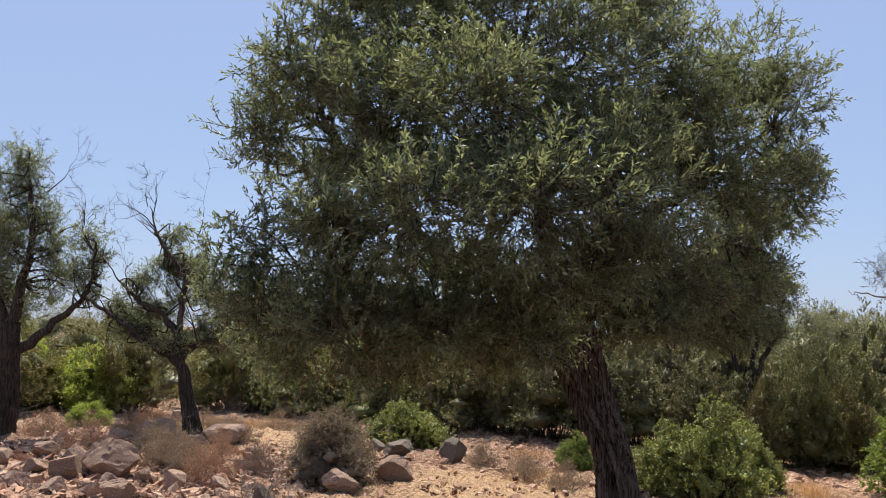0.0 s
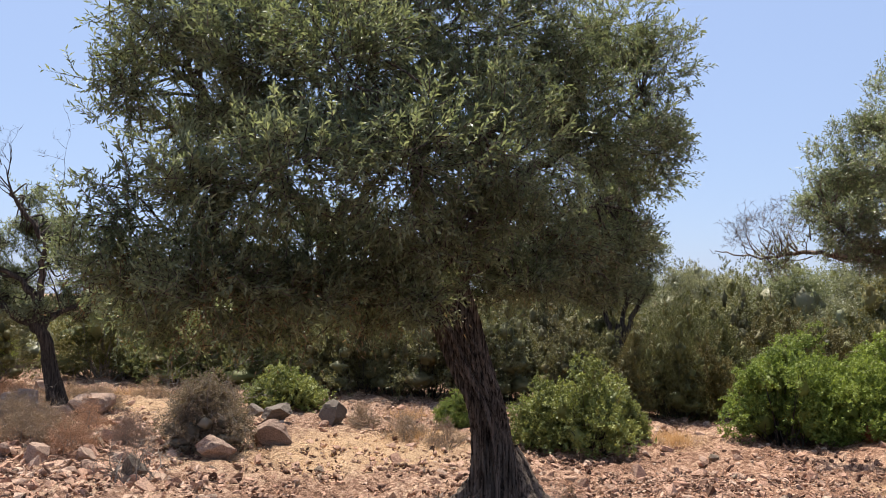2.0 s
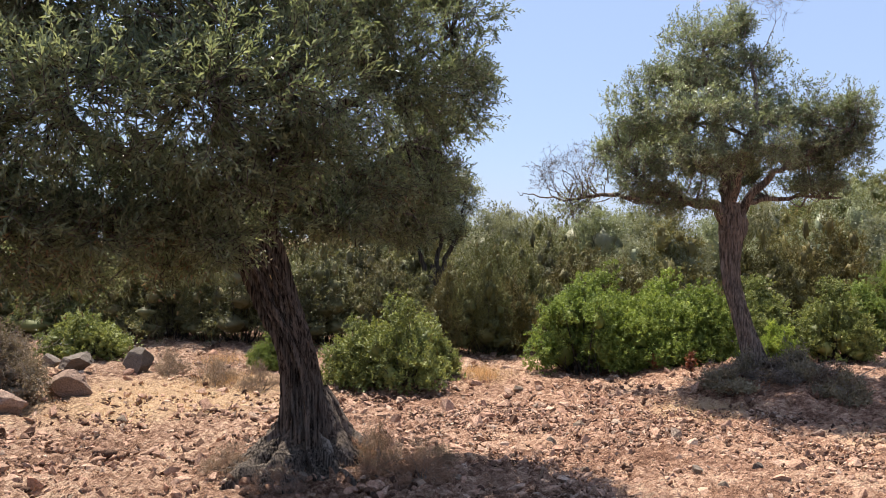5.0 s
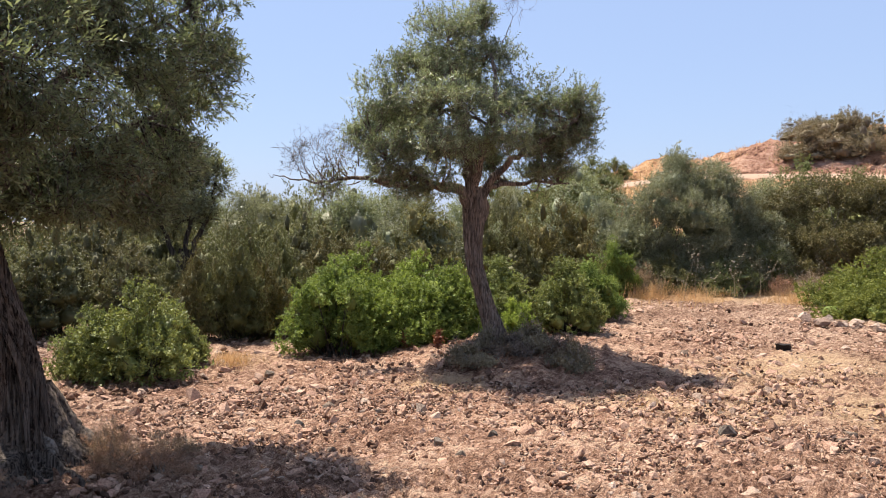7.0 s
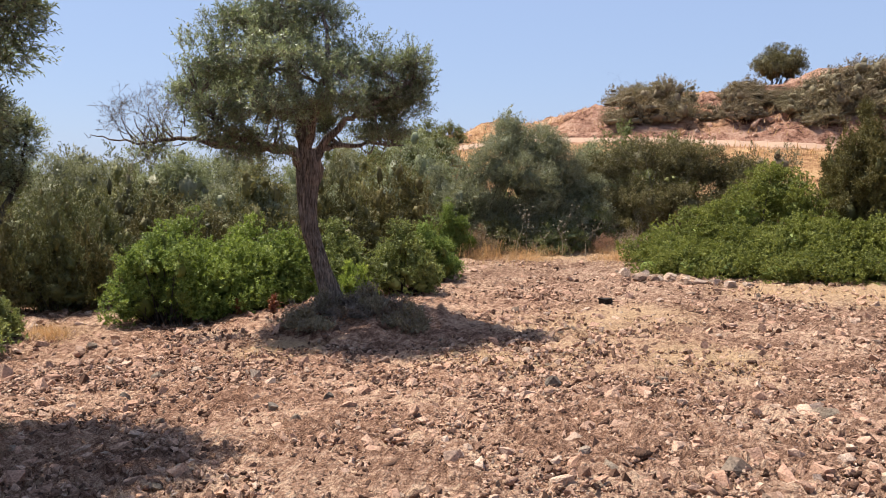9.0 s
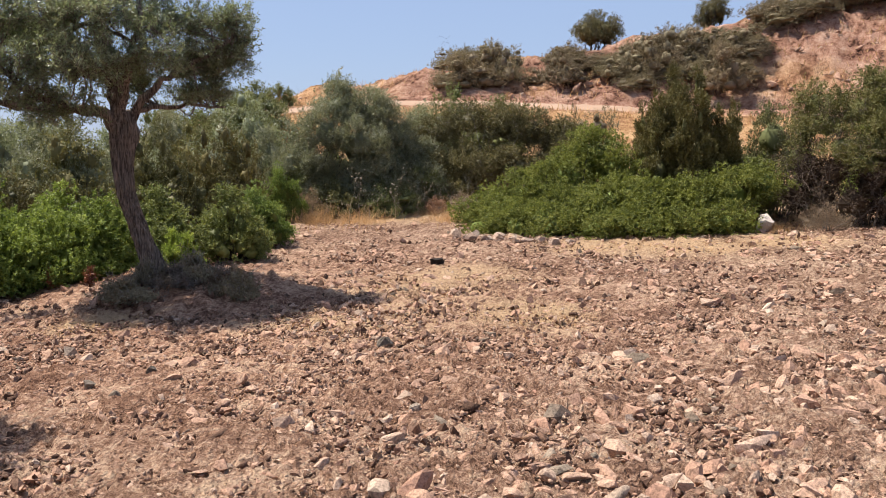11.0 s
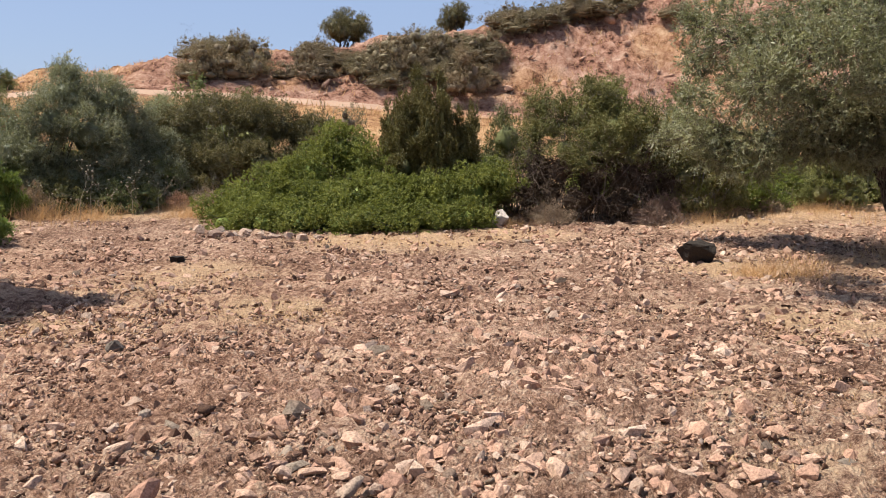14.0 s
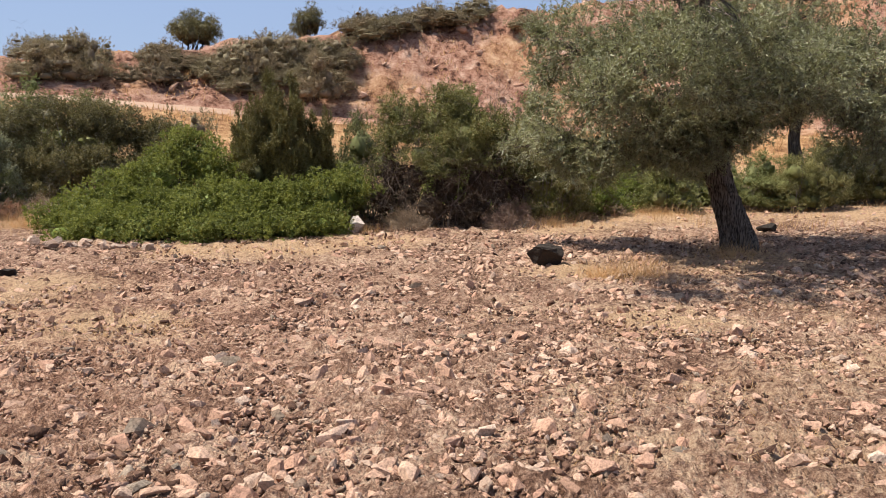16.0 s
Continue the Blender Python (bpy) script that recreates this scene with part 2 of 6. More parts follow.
M_DARKBARK = wood_material("dark bark", (0.035, 0.028, 0.022), (0.12, 0.095, 0.075))
M_TWIG = plain_material("dead twig", (0.13, 0.105, 0.085), (0.30, 0.26, 0.22), 12)
STONES = [(0.0, (0.571, 0.375, 0.268)), (0.24, (0.479, 0.282, 0.196)), (0.46, (0.64, 0.446, 0.325)), (0.64, (0.435, 0.244, 0.17)), (0.8, (0.663, 0.488, 0.371)),
          (0.89, (0.389, 0.305, 0.237)), (0.94, (0.777, 0.608, 0.474)), (0.97, (0.194, 0.19, 0.149)), (1.0, (0.125, 0.109, 0.087))]
M_STONE = stone_material("field stone", STONES, False, 0.75)
M_STONE_OB = stone_material("picked field stone", STONES, True, 0.75)
# earth tones; the darkest stop imitates shadowed gaps between the stones
M_CLOD = stone_material("earth clod", [(0.0, (0.055, 0.029, 0.020)), (0.5, (0.20, 0.115, 0.078)), (1.0, (0.44, 0.28, 0.20))], False, 0.15)
M_ROCK = stone_material("boulder", [(0.0, (0.25, 0.18, 0.14)), (0.5, (0.34, 0.25, 0.195)), (1.0, (0.20, 0.14, 0.108))], True, 0.45)
M_LIGHTROCK = stone_material("light field rock", [(0.0, (0.44, 0.33, 0.255)), (1.0, (0.56, 0.44, 0.35))], True, 0.3)
M_GREYROCK = stone_material("grey boulder", [(0.0, (0.14, 0.122, 0.10)), (1.0, (0.21, 0.178, 0.145))], True, 0.15)
M_PALEROCK = stone_material("pale rock", [(0.0, (0.20, 0.17, 0.135)), (1.0, (0.25, 0.21, 0.17))], True, 0.3)
M_DARKROCK = stone_material("dark rock", [(0.0, (0.024, 0.020, 0.017)), (1.0, (0.036, 0.030, 0.025))], True, 0.03)
M_WHITEROCK = stone_material("white rock", [(0.0, (0.60, 0.53, 0.47)), (1.0, (0.64, 0.57, 0.51))], True, 0.15)


# ---------------------------------------------------------------- mesh helpers
def mesh_of(name, v, f, material, smooth=False):
    """A mesh from arrays of corners and of equal faces."""
    v, f = np.asarray(v, np.float32), np.asarray(f, np.int32)
    me = bpy.data.meshes.new(name)
    me.vertices.add(len(v))
    me.vertices.foreach_set("co", v.ravel())
    n, k = f.shape
    me.loops.add(n * k)
    me.loops.foreach_set("vertex_index", f.ravel())
    me.polygons.add(n)
    me.polygons.foreach_set("loop_start", np.arange(0, n * k, k, dtype=np.int32))
    me.polygons.foreach_set("use_smooth", np.broadcast_to(np.asarray(smooth, bool), (n,)).copy())
    me.update(calc_edges=True)
    me.materials.append(material)
    return me


def part(name, arrays, material, parent, label="", smooth=False, kind=""):
    v, f = arrays
    ob = new(name, mesh_of(name, v, f, material, smooth))
    ob.parent = parent
    return tagged(ob, label, kind=kind)


def joined(chunks):
    """Several (corners, faces) pairs as one."""
    vs, fs, base = [], [], 0
    for v, f in chunks:
        if len(v):
            vs.append(np.asarray(v, float))
            fs.append(np.asarray(f, int) + base)
            base += len(v)
    return np.concatenate(vs), np.concatenate(fs)


def unit(a):
    return a / np.maximum(np.linalg.norm(a, axis=-1, keepdims=True), 1e-9)


def smooth_line(points, steps=6):
    """A Catmull-Rom line through the points (any number of columns)."""
    p = np.asarray(points, float)
    q = np.vstack([2 * p[0] - p[1], p, 2 * p[-1] - p[-2]])
    res = []
    for i in range(1, len(q) - 2):
        for s in np.linspace(0, 1, steps, endpoint=False):
            a, b, c, d = q[i - 1], q[i], q[i + 1], q[i + 2]
            res.append(0.5 * (2 * b + (c - a) * s + (2 * a - 5 * b + 4 * c - d) * s * s + (3 * b - a - 3 * c + d) * s ** 3))
    res.append(p[-1])
    return np.array(res)


def tube(line, sides=7, rough=0.0, rng=None):
    """A tapered stem along rows of x, y, z, radius."""
    line = np.asarray(line, float)
    p, r = line[:, :3], line[:, 3]
    tan = unit(np.gradient(p, axis=0))
    ref = np.where(np.abs(tan[:, 2:3]) > 0.95, np.array([[1.0, 0, 0]]), np.array([[0, 0, 1.0]]))
    a = unit(np.cross(tan, ref))
    for i in range(1, len(a)):
        a[i] = unit(a[i - 1] - tan[i] * np.dot(a[i - 1], tan[i]))
    b = np.cross(tan, a)
    ang = np.linspace(0, 2 * np.pi, sides, endpoint=False)
    rr = r[:, None] * np.ones((1, sides))
    if rough and rng is not None:
        rr = rr * (1 + rough * rng.standard_normal(rr.shape))
    v = p[:, None] + rr[..., None] * (np.cos(ang)[None, :, None] * a[:, None] + np.sin(ang)[None, :, None] * b[:, None])
    n = len(p)
    i, j = np.meshgrid(np.arange(n - 1), np.arange(sides), indexing="ij")
    k = (j + 1) % sides
    f = np.stack([i * sides + j, i * sides + k, (i + 1) * sides + k, (i + 1) * sides + j], -1).reshape(-1, 4)
    return v.reshape(-1, 3), f


def trunk(line, flare=0.5, ridges=7, twist=0.9, seed=0, sides=72, steps=9, depth=0.15):
    """A gnarled old stem: twisting ribs, hollows and roots that spread at its foot."""
    rng = np.random.default_rng(seed)
    line = smooth_line(line, steps)
    p, r = line[:, :3], line[:, 3]
    n = len(p)
    s = np.linspace(0, 1, n)
    ang = np.linspace(0, 2 * np.pi, sides, endpoint=False)
    ph = rng.uniform(0, 6.28, 8)
    A, S = np.meshgrid(ang, s)
    w = A + twist * S * 2.2
    rib = (np.abs(np.sin(w * ridges / 2 + ph[0] + 0.6 * np.sin(5 * S + ph[1]))) - 0.55) * depth
    rib += 0.45 * depth * np.sin(w * (ridges * 2 + 1) + ph[2] + 2 * np.sin(7 * S + ph[3]))
    rib += 0.30 * depth * np.sin(w * (ridges * 4 - 1) + ph[4] + 3 * np.sin(9 * S + ph[5]))
    lump = 0.10 * np.sin(2 * A + ph[6] + 6 * S) + 0.07 * np.sin(3 * A - 9 * S + ph[7])
    foot = np.exp(-S / 0.10)
    root = foot * flare * (0.55 + 0.75 * np.maximum(0, np.sin(A * 4 + ph[2])) ** 1.5 + 0.3 * np.sin(A * 7 + ph[5]))
    rr = r[:, None] * (1 + rib + lump + root + 0.025 * rng.standard_normal(A.shape))
    tan = unit(np.gradient(p, axis=0))
    level = np.exp(-s / 0.14)[:, None]
    tan = unit(tan * (1 - level) + np.array([[0.0, 0, 1]]) * level)
    a = unit(np.cross(tan, np.array([[0.0, 1, 0]])))
    b = np.cross(tan, a)
    v = p[:, None] + rr[..., None] * (np.cos(A)[..., None] * a[:, None] + np.sin(A)[..., None] * b[:, None])
    i, j = np.meshgrid(np.arange(n - 1), np.arange(sides), indexing="ij")
    k = (j + 1) % sides
    f = np.stack([i * sides + j, i * sides + k, (i + 1) * sides + k, (i + 1) * sides + j], -1).reshape(-1, 4)
    return v.reshape(-1, 3), f


def leaves(p, d, length, width, rng, tilt=0.8, simple=False):
    """Pointed leaves, folded along the midrib (or, further off, plain three-cornered ones): feet p, directions d."""
    n = len(p)
    up = np.array([[0, 0, 1.0]]) + tilt * rng.standard_normal((n, 3))
    side = unit(np.cross(d, up))
    nor = np.cross(side, d)
    L = (length * rng.uniform(0.65, 1.25, n))[:, None]
    W = (width * rng.uniform(0.75, 1.2, n))[:, None] * 0.5
    if simple:
        foot = p + d * L * 0.2
        v = np.stack([foot - side * W, foot + side * W, p + d * L * 1.05], 1)
        return v.reshape(-1, 3), np.arange(3 * n).reshape(-1, 3)
    mid = p + d * L * 0.48
    v = np.stack([p, mid + side * W + nor * W * 0.35, p + d * L - nor * L * rng.uniform(-0.05, 0.15, (n, 1)), mid - side * W + nor * W * 0.35], 1)
    k = np.arange(n)[:, None] * 4
    f = np.stack([k + [0, 1, 2], k + [0, 2, 3]], 1).reshape(-1, 3)
    return v.reshape(-1, 3), f


def sprays(lobes, rng, density=220, twig=0.24, count=14, length=0.055, width=0.014, lift=0.25, droop=0.0, shell=0.55, spread=0.75, wild=0.7, gaps=0.0, edge=0.16, clump=9.0, simple=True):
    """Leafy twigs through a set of lobes (x, y, z, level radius, upright radius), thickest near their skins. Returns the leaves and the twig stems."""
    ps, ax = [], []
    for x, y, z, rh, rv in lobes:
        n = max(3, int(density * (rh * rh + 2 * rh * rv) / 3 * 4))
        u = unit(rng.standard_normal((n, 3)))
        ph = rng.uniform(0, 6.28, 6)
        bulge = 1 + edge * (np.sin(3.1 * u[:, 0] + ph[0] + 2.3 * u[:, 2]) + np.sin(4.3 * u[:, 1] + ph[1] - 3 * u[:, 0]) + 0.8 * np.sin(7.7 * u[:, 2] + ph[2] + 5 * u[:, 1]))
        rad = (1 - shell * rng.random(n) ** 1.4) * bulge
        q = np.array([x, y, z]) + u * np.array([rh, rh, rv]) * rad[:, None]
        if gaps:
            w = q + 0.35 / clump * np.sin(q[:, [1, 2, 0]] * clump * 1.7 + ph[:3])
            s = np.sin(w[:, 0] * clump + ph[3]) * np.sin(w[:, 1] * clump * 0.93 + ph[4]) + 0.8 * np.sin(w[:, 2] * clump * 1.1 + ph[5])
            keep = s > (gaps - 1.0) * 1.1 + 0.5 * rng.standard_normal(n)
            q, u = q[keep], u[keep]
        a = unit(u + np.array([0, 0, lift]) + wild * rng.standard_normal(q.shape))
        ps.append(q)
        ax.append(a)
    p, a = np.concatenate(ps), np.concatenate(ax)
    n = len(p)
    tl = twig * rng.uniform(0.5, 1.4, n)
    foot = p - a * (tl * 0.5)[:, None]
    s = (np.arange(count) + 0.6) / count
    side = unit(np.cross(a, rng.standard_normal((n, 3))))
    other = np.cross(a, side)
    th = np.arange(count) * 2.4
    sag = np.array([0, 0, -1.0]) * droop
    pos = foot[:, None] + a[:, None] * (tl[:, None] * s)[..., None] + sag * (s ** 2)[None, :, None] * tl[:, None, None]
    out = side[:, None] * np.cos(th)[None, :, None] + other[:, None] * np.sin(th)[None, :, None]
    d = unit(a[:, None] * (1 - spread * 0.45) + out * spread + sag * 0.5 + 0.25 * rng.standard_normal(pos.shape))
    lv = leaves(pos.reshape(-1, 3), d.reshape(-1, 3), length, width, rng, simple=simple)
    r = 0.004
    b3 = [foot + r * side, foot - r * 0.5 * side + r * 0.87 * other, foot - r * 0.5 * side - r * 0.87 * other, foot + a * tl[:, None] + sag * tl[:, None]]
    tv = np.stack(b3, 1).reshape(-1, 3)
    k = np.arange(n)[:, None] * 4
    tf = np.stack([k + [0, 1, 3], k + [1, 2, 3], k + [2, 0, 3]], 1).reshape(-1, 3)
    return lv, (tv, tf)


def clumped(lobes, rng, size, cover=0.8, tall=1.0):
    """Small rounded clumps of foliage over the skins of the lobes."""
    rows = []
    for x, y, z, rh, rv in lobes:
        n = max(3, int(cover * 4 * (rh * rh + 2 * rh * rv) / 3 / (size * size)))
        u = unit(rng.standard_normal((n, 3)))
        u = u[u[:, 2] > -0.55]
        for a in u:
            s = size * rng.uniform(0.5, 1.6)
            k = rng.uniform(0.70, 1.06)
            rows.append((x + a[0] * rh * k, y + a[1] * rh * k, z + a[2] * rv * k, s, s * tall * rng.uniform(0.7, 1.0)))
    return rows


def twiggery(rng, start, way, length, radius, depth=3, bend=0.35, kids=3, chunks=None):
    """Bare branching wood from a start point, as tubes."""
    chunks = [] if chunks is None else chunks
    n = 5
    p, w = np.array(start, float), unit(np.array(way, float))
    rows = [(*p, radius)]
    spots = []
    for i in range(n):
        w = unit(w + bend * rng.standard_normal(3) * 0.6 + np.array([0, 0, 0.05]))
        p = p + w * length / n
        rows.append((*p, radius * (1 - 0.75 * (i + 1) / n)))
        spots.append((p.copy(), w.copy(), rows[-1][3]))
    chunks.append(tube(rows, 5 if radius > 0.012 else 3))
    if depth > 0:
        for k in range(kids):
            q, ww, rr = spots[rng.integers(1, n)] if k else spots[-1]
            twiggery(rng, q, unit(ww + 0.75 * rng.standard_normal(3)), length * rng.uniform(0.45, 0.75), max(rr * 0.8, 0.0025), depth - 1, bend, kids, chunks)
    return chunks


def inner_mass(lobes, rng, k=0.6, rings=7, sides=10, rough=0.22):
    """Opaque lumpy shells added at the heart of each lobe, to block light like a close tangle."""
    a = np.linspace(0.06, np.pi - 0.06, rings)
    b = np.linspace(0, 2 * np.pi, sides, endpoint=False)
    A, B = np.meshgrid(a, b, indexing="ij")
    u = np.stack([np.sin(A) * np.cos(B), np.sin(A) * np.sin(B), np.cos(A)], -1)
    i, j = np.meshgrid(np.arange(rings - 1), np.arange(sides), indexing="ij")
    j2 = (j + 1) % sides
    f = np.stack([i * sides + j, (i + 1) * sides + j, (i + 1) * sides + j2, i * sides + j2], -1).reshape(-1, 4)
    chunks = []
    for x, y, z, rh, rv in lobes:
        r = k * (1 + rough * rng.standard_normal(A.shape))
        z = z - 0.12 * rv
        chunks.append(((np.array([x, y, z]) + u * r[..., None] * np.array([rh, rh, rv])).reshape(-1, 3), f))
    return joined(chunks)


def top(name, place, label, category, group="", kind=""):
    """An empty at a thing's foot, to carry its parts."""
    ob = new(name)
    ob.empty_display_size = 0.2
    ob.location = place
    return tagged(ob, label, category, group, kind)


def locally(arrays, place):
    v, f = arrays
    return np.asarray(v) - np.array(place), f


def limb_tree(name, label, place, stem, limbs, lobes, bark, leaf, seed, group="olive trees", stem_args=None, bare=(), inner=60, withered=(), **kw):
    """An olive: gnarled trunk, limbs, branchlets that reach into the lobes of the crown, twigs and leaves."""
    rng = np.random.default_rng(seed)
    tree = top(name, place, label, "tree", group)
    tree["trunk"] = part("trunk", locally(trunk(stem, seed=seed, **(stem_args or {})), place), bark, tree, smooth=True).name
    tips = []
    for row in limbs:
        line = smooth_line(row, 5)
        wob = np.zeros_like(line)
        wob[1:-1, :3] = 0.018 * rng.standard_normal((len(line) - 2, 3))
        part("limb", locally(tube(line + wob, 9, 0.06, rng), place), bark, tree, smooth=True)
        tips += [line[i] for i in range(len(line) // 3, len(line))]
    tips = np.array(tips) if tips else np.array([stem[-1]])
    chunks = []
    for x, y, z, rh, rv in lobes:
        c = np.array([x, y, z])
        for _ in range(6):
            end = c + unit(rng.standard_normal(3)) * np.array([rh, rh, rv]) * rng.uniform(0.35, 0.95)
            gap = np.linalg.norm(tips[:, :3] - c, axis=1) + 0.25 * rng.random(len(tips))
            s = tips[np.argmin(gap)]
            m = (s[:3] * 0.5 + c * 0.5) + 0.10 * rng.standard_normal(3)
            r0 = min(0.015, s[3] * 0.5 + 0.003)
            chunks.append(tube(smooth_line([(*s[:3], r0), (*m, r0 * 0.7), (*(m * 0.4 + end * 0.6 + 0.05 * rng.standard_normal(3)), r0 * 0.45), (*end, 0.003)], 3), 4))
    for start, way, length, radius, deep in bare:
        twiggery(rng, start, way, length, radius, deep, chunks=chunks)
    part("branchwork", locally(joined(chunks), place), bark, tree, smooth=True, kind="stuff")
    lv, tw = sprays(lobes, rng, **kw)
    if inner:
        big, _ = sprays([(x, y, z, rh * 0.7, rv * 0.7) for x, y, z, rh, rv in lobes], rng, density=inner, twig=0.25, count=8, length=kw["length"] * 1.7, width=kw["length"] * 0.55, shell=0.9)
        lv = joined([lv, big])
    if withered:
        dv, _ = sprays(withered, rng, density=95, twig=0.3, count=10, length=0.05, width=0.011, lift=-0.5, droop=0.4, shell=0.9)
        part("withered_sprays", locally(dv, place), M_WITHERED, tree, "brown withered leaves on hanging twigs", kind="stuff")
    part("crown", locally(lv, place), leaf, tree, kind="stuff")
    part("twig_mass", locally(tw, place), bark, tree, kind="stuff")
    return tree


def shrub(name, label, place, lobes, leaf, seed, category="shrub", group="", dead=0, core=0.46, stemcol=None, stems=3, stem_lobes=99, tuft=0.0, cover=0.8, tall=1.0, **kw):
    """A bush: woody stems from the foot, leafy sprays over its lobes and added opaque shells that block light inside.
    """
    rng = np.random.default_rng(seed)
    bush = top(name, place, label, category, group)
    chunks = []
    foot = np.array(place)
    for x, y, z, rh, rv in lobes[:stem_lobes]:
        for _ in range(stems):
            end = np.array([x, y, z]) + unit(rng.standard_normal(3)) * np.array([rh, rh, rv]) * 0.75
            s = foot + np.array([*(0.3 * rh * rng.standard_normal(2)), -0.05]) + (np.array([x, y, foot[2]]) - foot) * 0.45
            m = s * 0.45 + end * 0.55 + 0.25 * rh * rng.standard_normal(3)
            rb = 0.022 * min(1.0, rh * 2.5)
            chunks.append(tube(smooth_line([(*s, rb), (*m, rb * 0.6), (*end, 0.003)], 4), 4))
    for _ in range(dead):
        x, y, z, rh, rv = lobes[rng.integers(len(lobes))]
        w = unit(rng.standard_normal(3) + np.array([0, 0, 1.0]))
        twiggery(rng, np.array([x, y, z]) + w * np.array([rh, rh, rv]) * 0.6, w, rng.uniform(0.6, 1.3) * min(rh + rv, 0.7), 0.006 * min(1.0, rh + rv), 2, chunks=chunks)
    part("woody_base", locally(joined(chunks), place), stemcol or M_DARKBARK, bush, kind="stuff")
    lv, tw = sprays(clumped(lobes, rng, tuft, cover, tall) if tuft else lobes, rng, **kw)
    # closed shells in the leaf colour, added so that no light passes through
    if core:
        part("inner_tangle", locally(inner_mass(lobes, rng, core), place), leaf, bush, smooth=True, kind="stuff")
    part("foliage", locally(lv, place), leaf, bush, kind="stuff")
    return bush


# ---------------------------------------------------------------- land

CROWN_1_UPPER = [
    (-0.92, 5.36, 3.39, 0.39, 0.39), (-1.23, 5.59, 3.0, 0.29, 0.35), (-0.61, 5.72, 3.8, 0.52, 0.44),
    (0.03, 5.91, 3.92, 0.66, 0.45), (-0.32, 6.06, 4.41, 0.72, 0.38), (0.71, 6.15, 4.56, 0.82, 0.39),
    (1.513, 6.479, 4.354, 0.413, 0.32), (-0.35, 4.99, 2.99, 0.48, 0.38), (0.16, 4.79, 2.98, 0.53, 0.43),
    (0.79, 5.46, 3.41, 0.57, 0.45), (1.578, 6.184, 3.661, 0.51, 0.469), (2.477, 6.953, 3.874, 0.529, 0.414),
    (2.868, 6.861, 3.609, 0.333, 0.333),
]

CROWN_1_LOWER = [
    (2.88, 6.918, 2.954, 0.356, 0.38), (2.086, 6.349, 2.875, 0.611, 0.566), (1.09, 4.94, 2.52, 0.51, 0.41),
    (0.43, 4.46, 2.33, 0.49, 0.37), (-0.14, 4.36, 2.25, 0.45, 0.33), (-0.67, 4.76, 2.23, 0.39, 0.31),
    (-1.22, 5.17, 2.16, 0.28, 0.26), (-1.13, 5.31, 1.78, 0.38, 0.3), (-0.6, 4.82, 1.68, 0.42, 0.29),
    (-0.12, 5.02, 1.69, 0.44, 0.27), (0.42, 5.42, 1.74, 0.44, 0.27), (1.697, 6.241, 2.033, 0.55, 0.339),
    (2.512, 7.102, 2.241, 0.414, 0.356), (1.0, 5.18, 2.13, 0.39, 0.26), (-1.0, 5.64, 1.49, 0.34, 0.23),
    (-0.36, 5.75, 1.43, 0.42, 0.17), (0.31, 6.05, 1.47, 0.37, 0.16),
]

CROWN_1_MIDDLE = [
    (-0.34, 5.52, 2.75, 0.45, 0.27), (-0.89, 5.92, 2.78, 0.32, 0.2), (0.26, 5.32, 2.76, 0.47, 0.29),
    (0.86, 5.21, 2.85, 0.47, 0.29), (1.71, 6.242, 3.199, 0.519, 0.339), (-0.55, 5.59, 2.03, 0.49, 0.23),
    (0.17, 5.79, 2.06, 0.51, 0.24), (0.73, 5.0, 1.94, 0.37, 0.2), (1.487, 5.88, 1.733, 0.319, 0.154),
    (2.232, 7.01, 1.902, 0.429, 0.215), (2.73, 7.298, 2.666, 0.402, 0.299), (0.61, 5.13, 1.6, 0.24, 0.16),
    (1.65, 6.7, 1.96, 0.3, 0.2), (2.07, 6.58, 1.92, 0.3, 0.22), (2.4, 6.47, 2.06, 0.28, 0.22),
    (1.86, 6.64, 1.72, 0.26, 0.15), (2.22, 6.53, 1.68, 0.26, 0.15), (1.65, 6.7, 2.33, 0.3, 0.25),
    (1.02, 5.91, 1.86, 0.22, 0.15), (0.8, 5.95, 1.76, 0.22, 0.15), (1.21, 5.88, 1.98, 0.22, 0.15),
    (0.59, 5.97, 1.59, 0.22, 0.15), (1.3, 6.45, 1.71, 0.26, 0.18), (1.08, 6.49, 1.78, 0.26, 0.18),
    (1.51, 6.41, 1.8, 0.26, 0.18), (0.91, 6.51, 1.67, 0.26, 0.18),
]

STEM_1 = [
    (1.33, 6.36, -0.4, 0.56), (1.31, 6.26, -0.17, 0.5), (1.32, 6.26, -0.03, 0.36),
    (1.33, 6.26, 0.11, 0.235), (1.32, 6.21, 0.26, 0.15), (1.299, 6.21, 0.57, 0.122),
    (1.233, 6.17, 0.83, 0.119), (1.095, 6.19, 1.16, 0.137), (0.983, 6.21, 1.5, 0.152),
    (0.89, 6.23, 1.79, 0.155), (0.82, 6.24, 1.96, 0.12),
]

LIMBS_1_LOW = [
    [(0.93, 6.22, 1.71, 0.11), (0.63, 6.1, 1.91, 0.085), (0.23, 6.0, 2.1, 0.06), (-0.18, 5.91, 2.31, 0.045), (-0.65, 5.92, 2.83, 0.03), (-0.93, 5.99, 3.2, 0.015)],
    [(0.95, 6.21, 1.71, 0.11), (0.81, 6.26, 2.13, 0.085), (0.73, 6.28, 2.59, 0.065), (0.64, 6.31, 3.18, 0.04), (0.56, 6.33, 3.77, 0.015)],
    [(0.99, 6.2, 1.71, 0.1), (1.24, 6.25, 2.09, 0.075), (1.62, 6.4, 2.55, 0.05), (2.15, 6.6, 2.95, 0.03), (2.7, 6.8, 3.35, 0.012)],
]
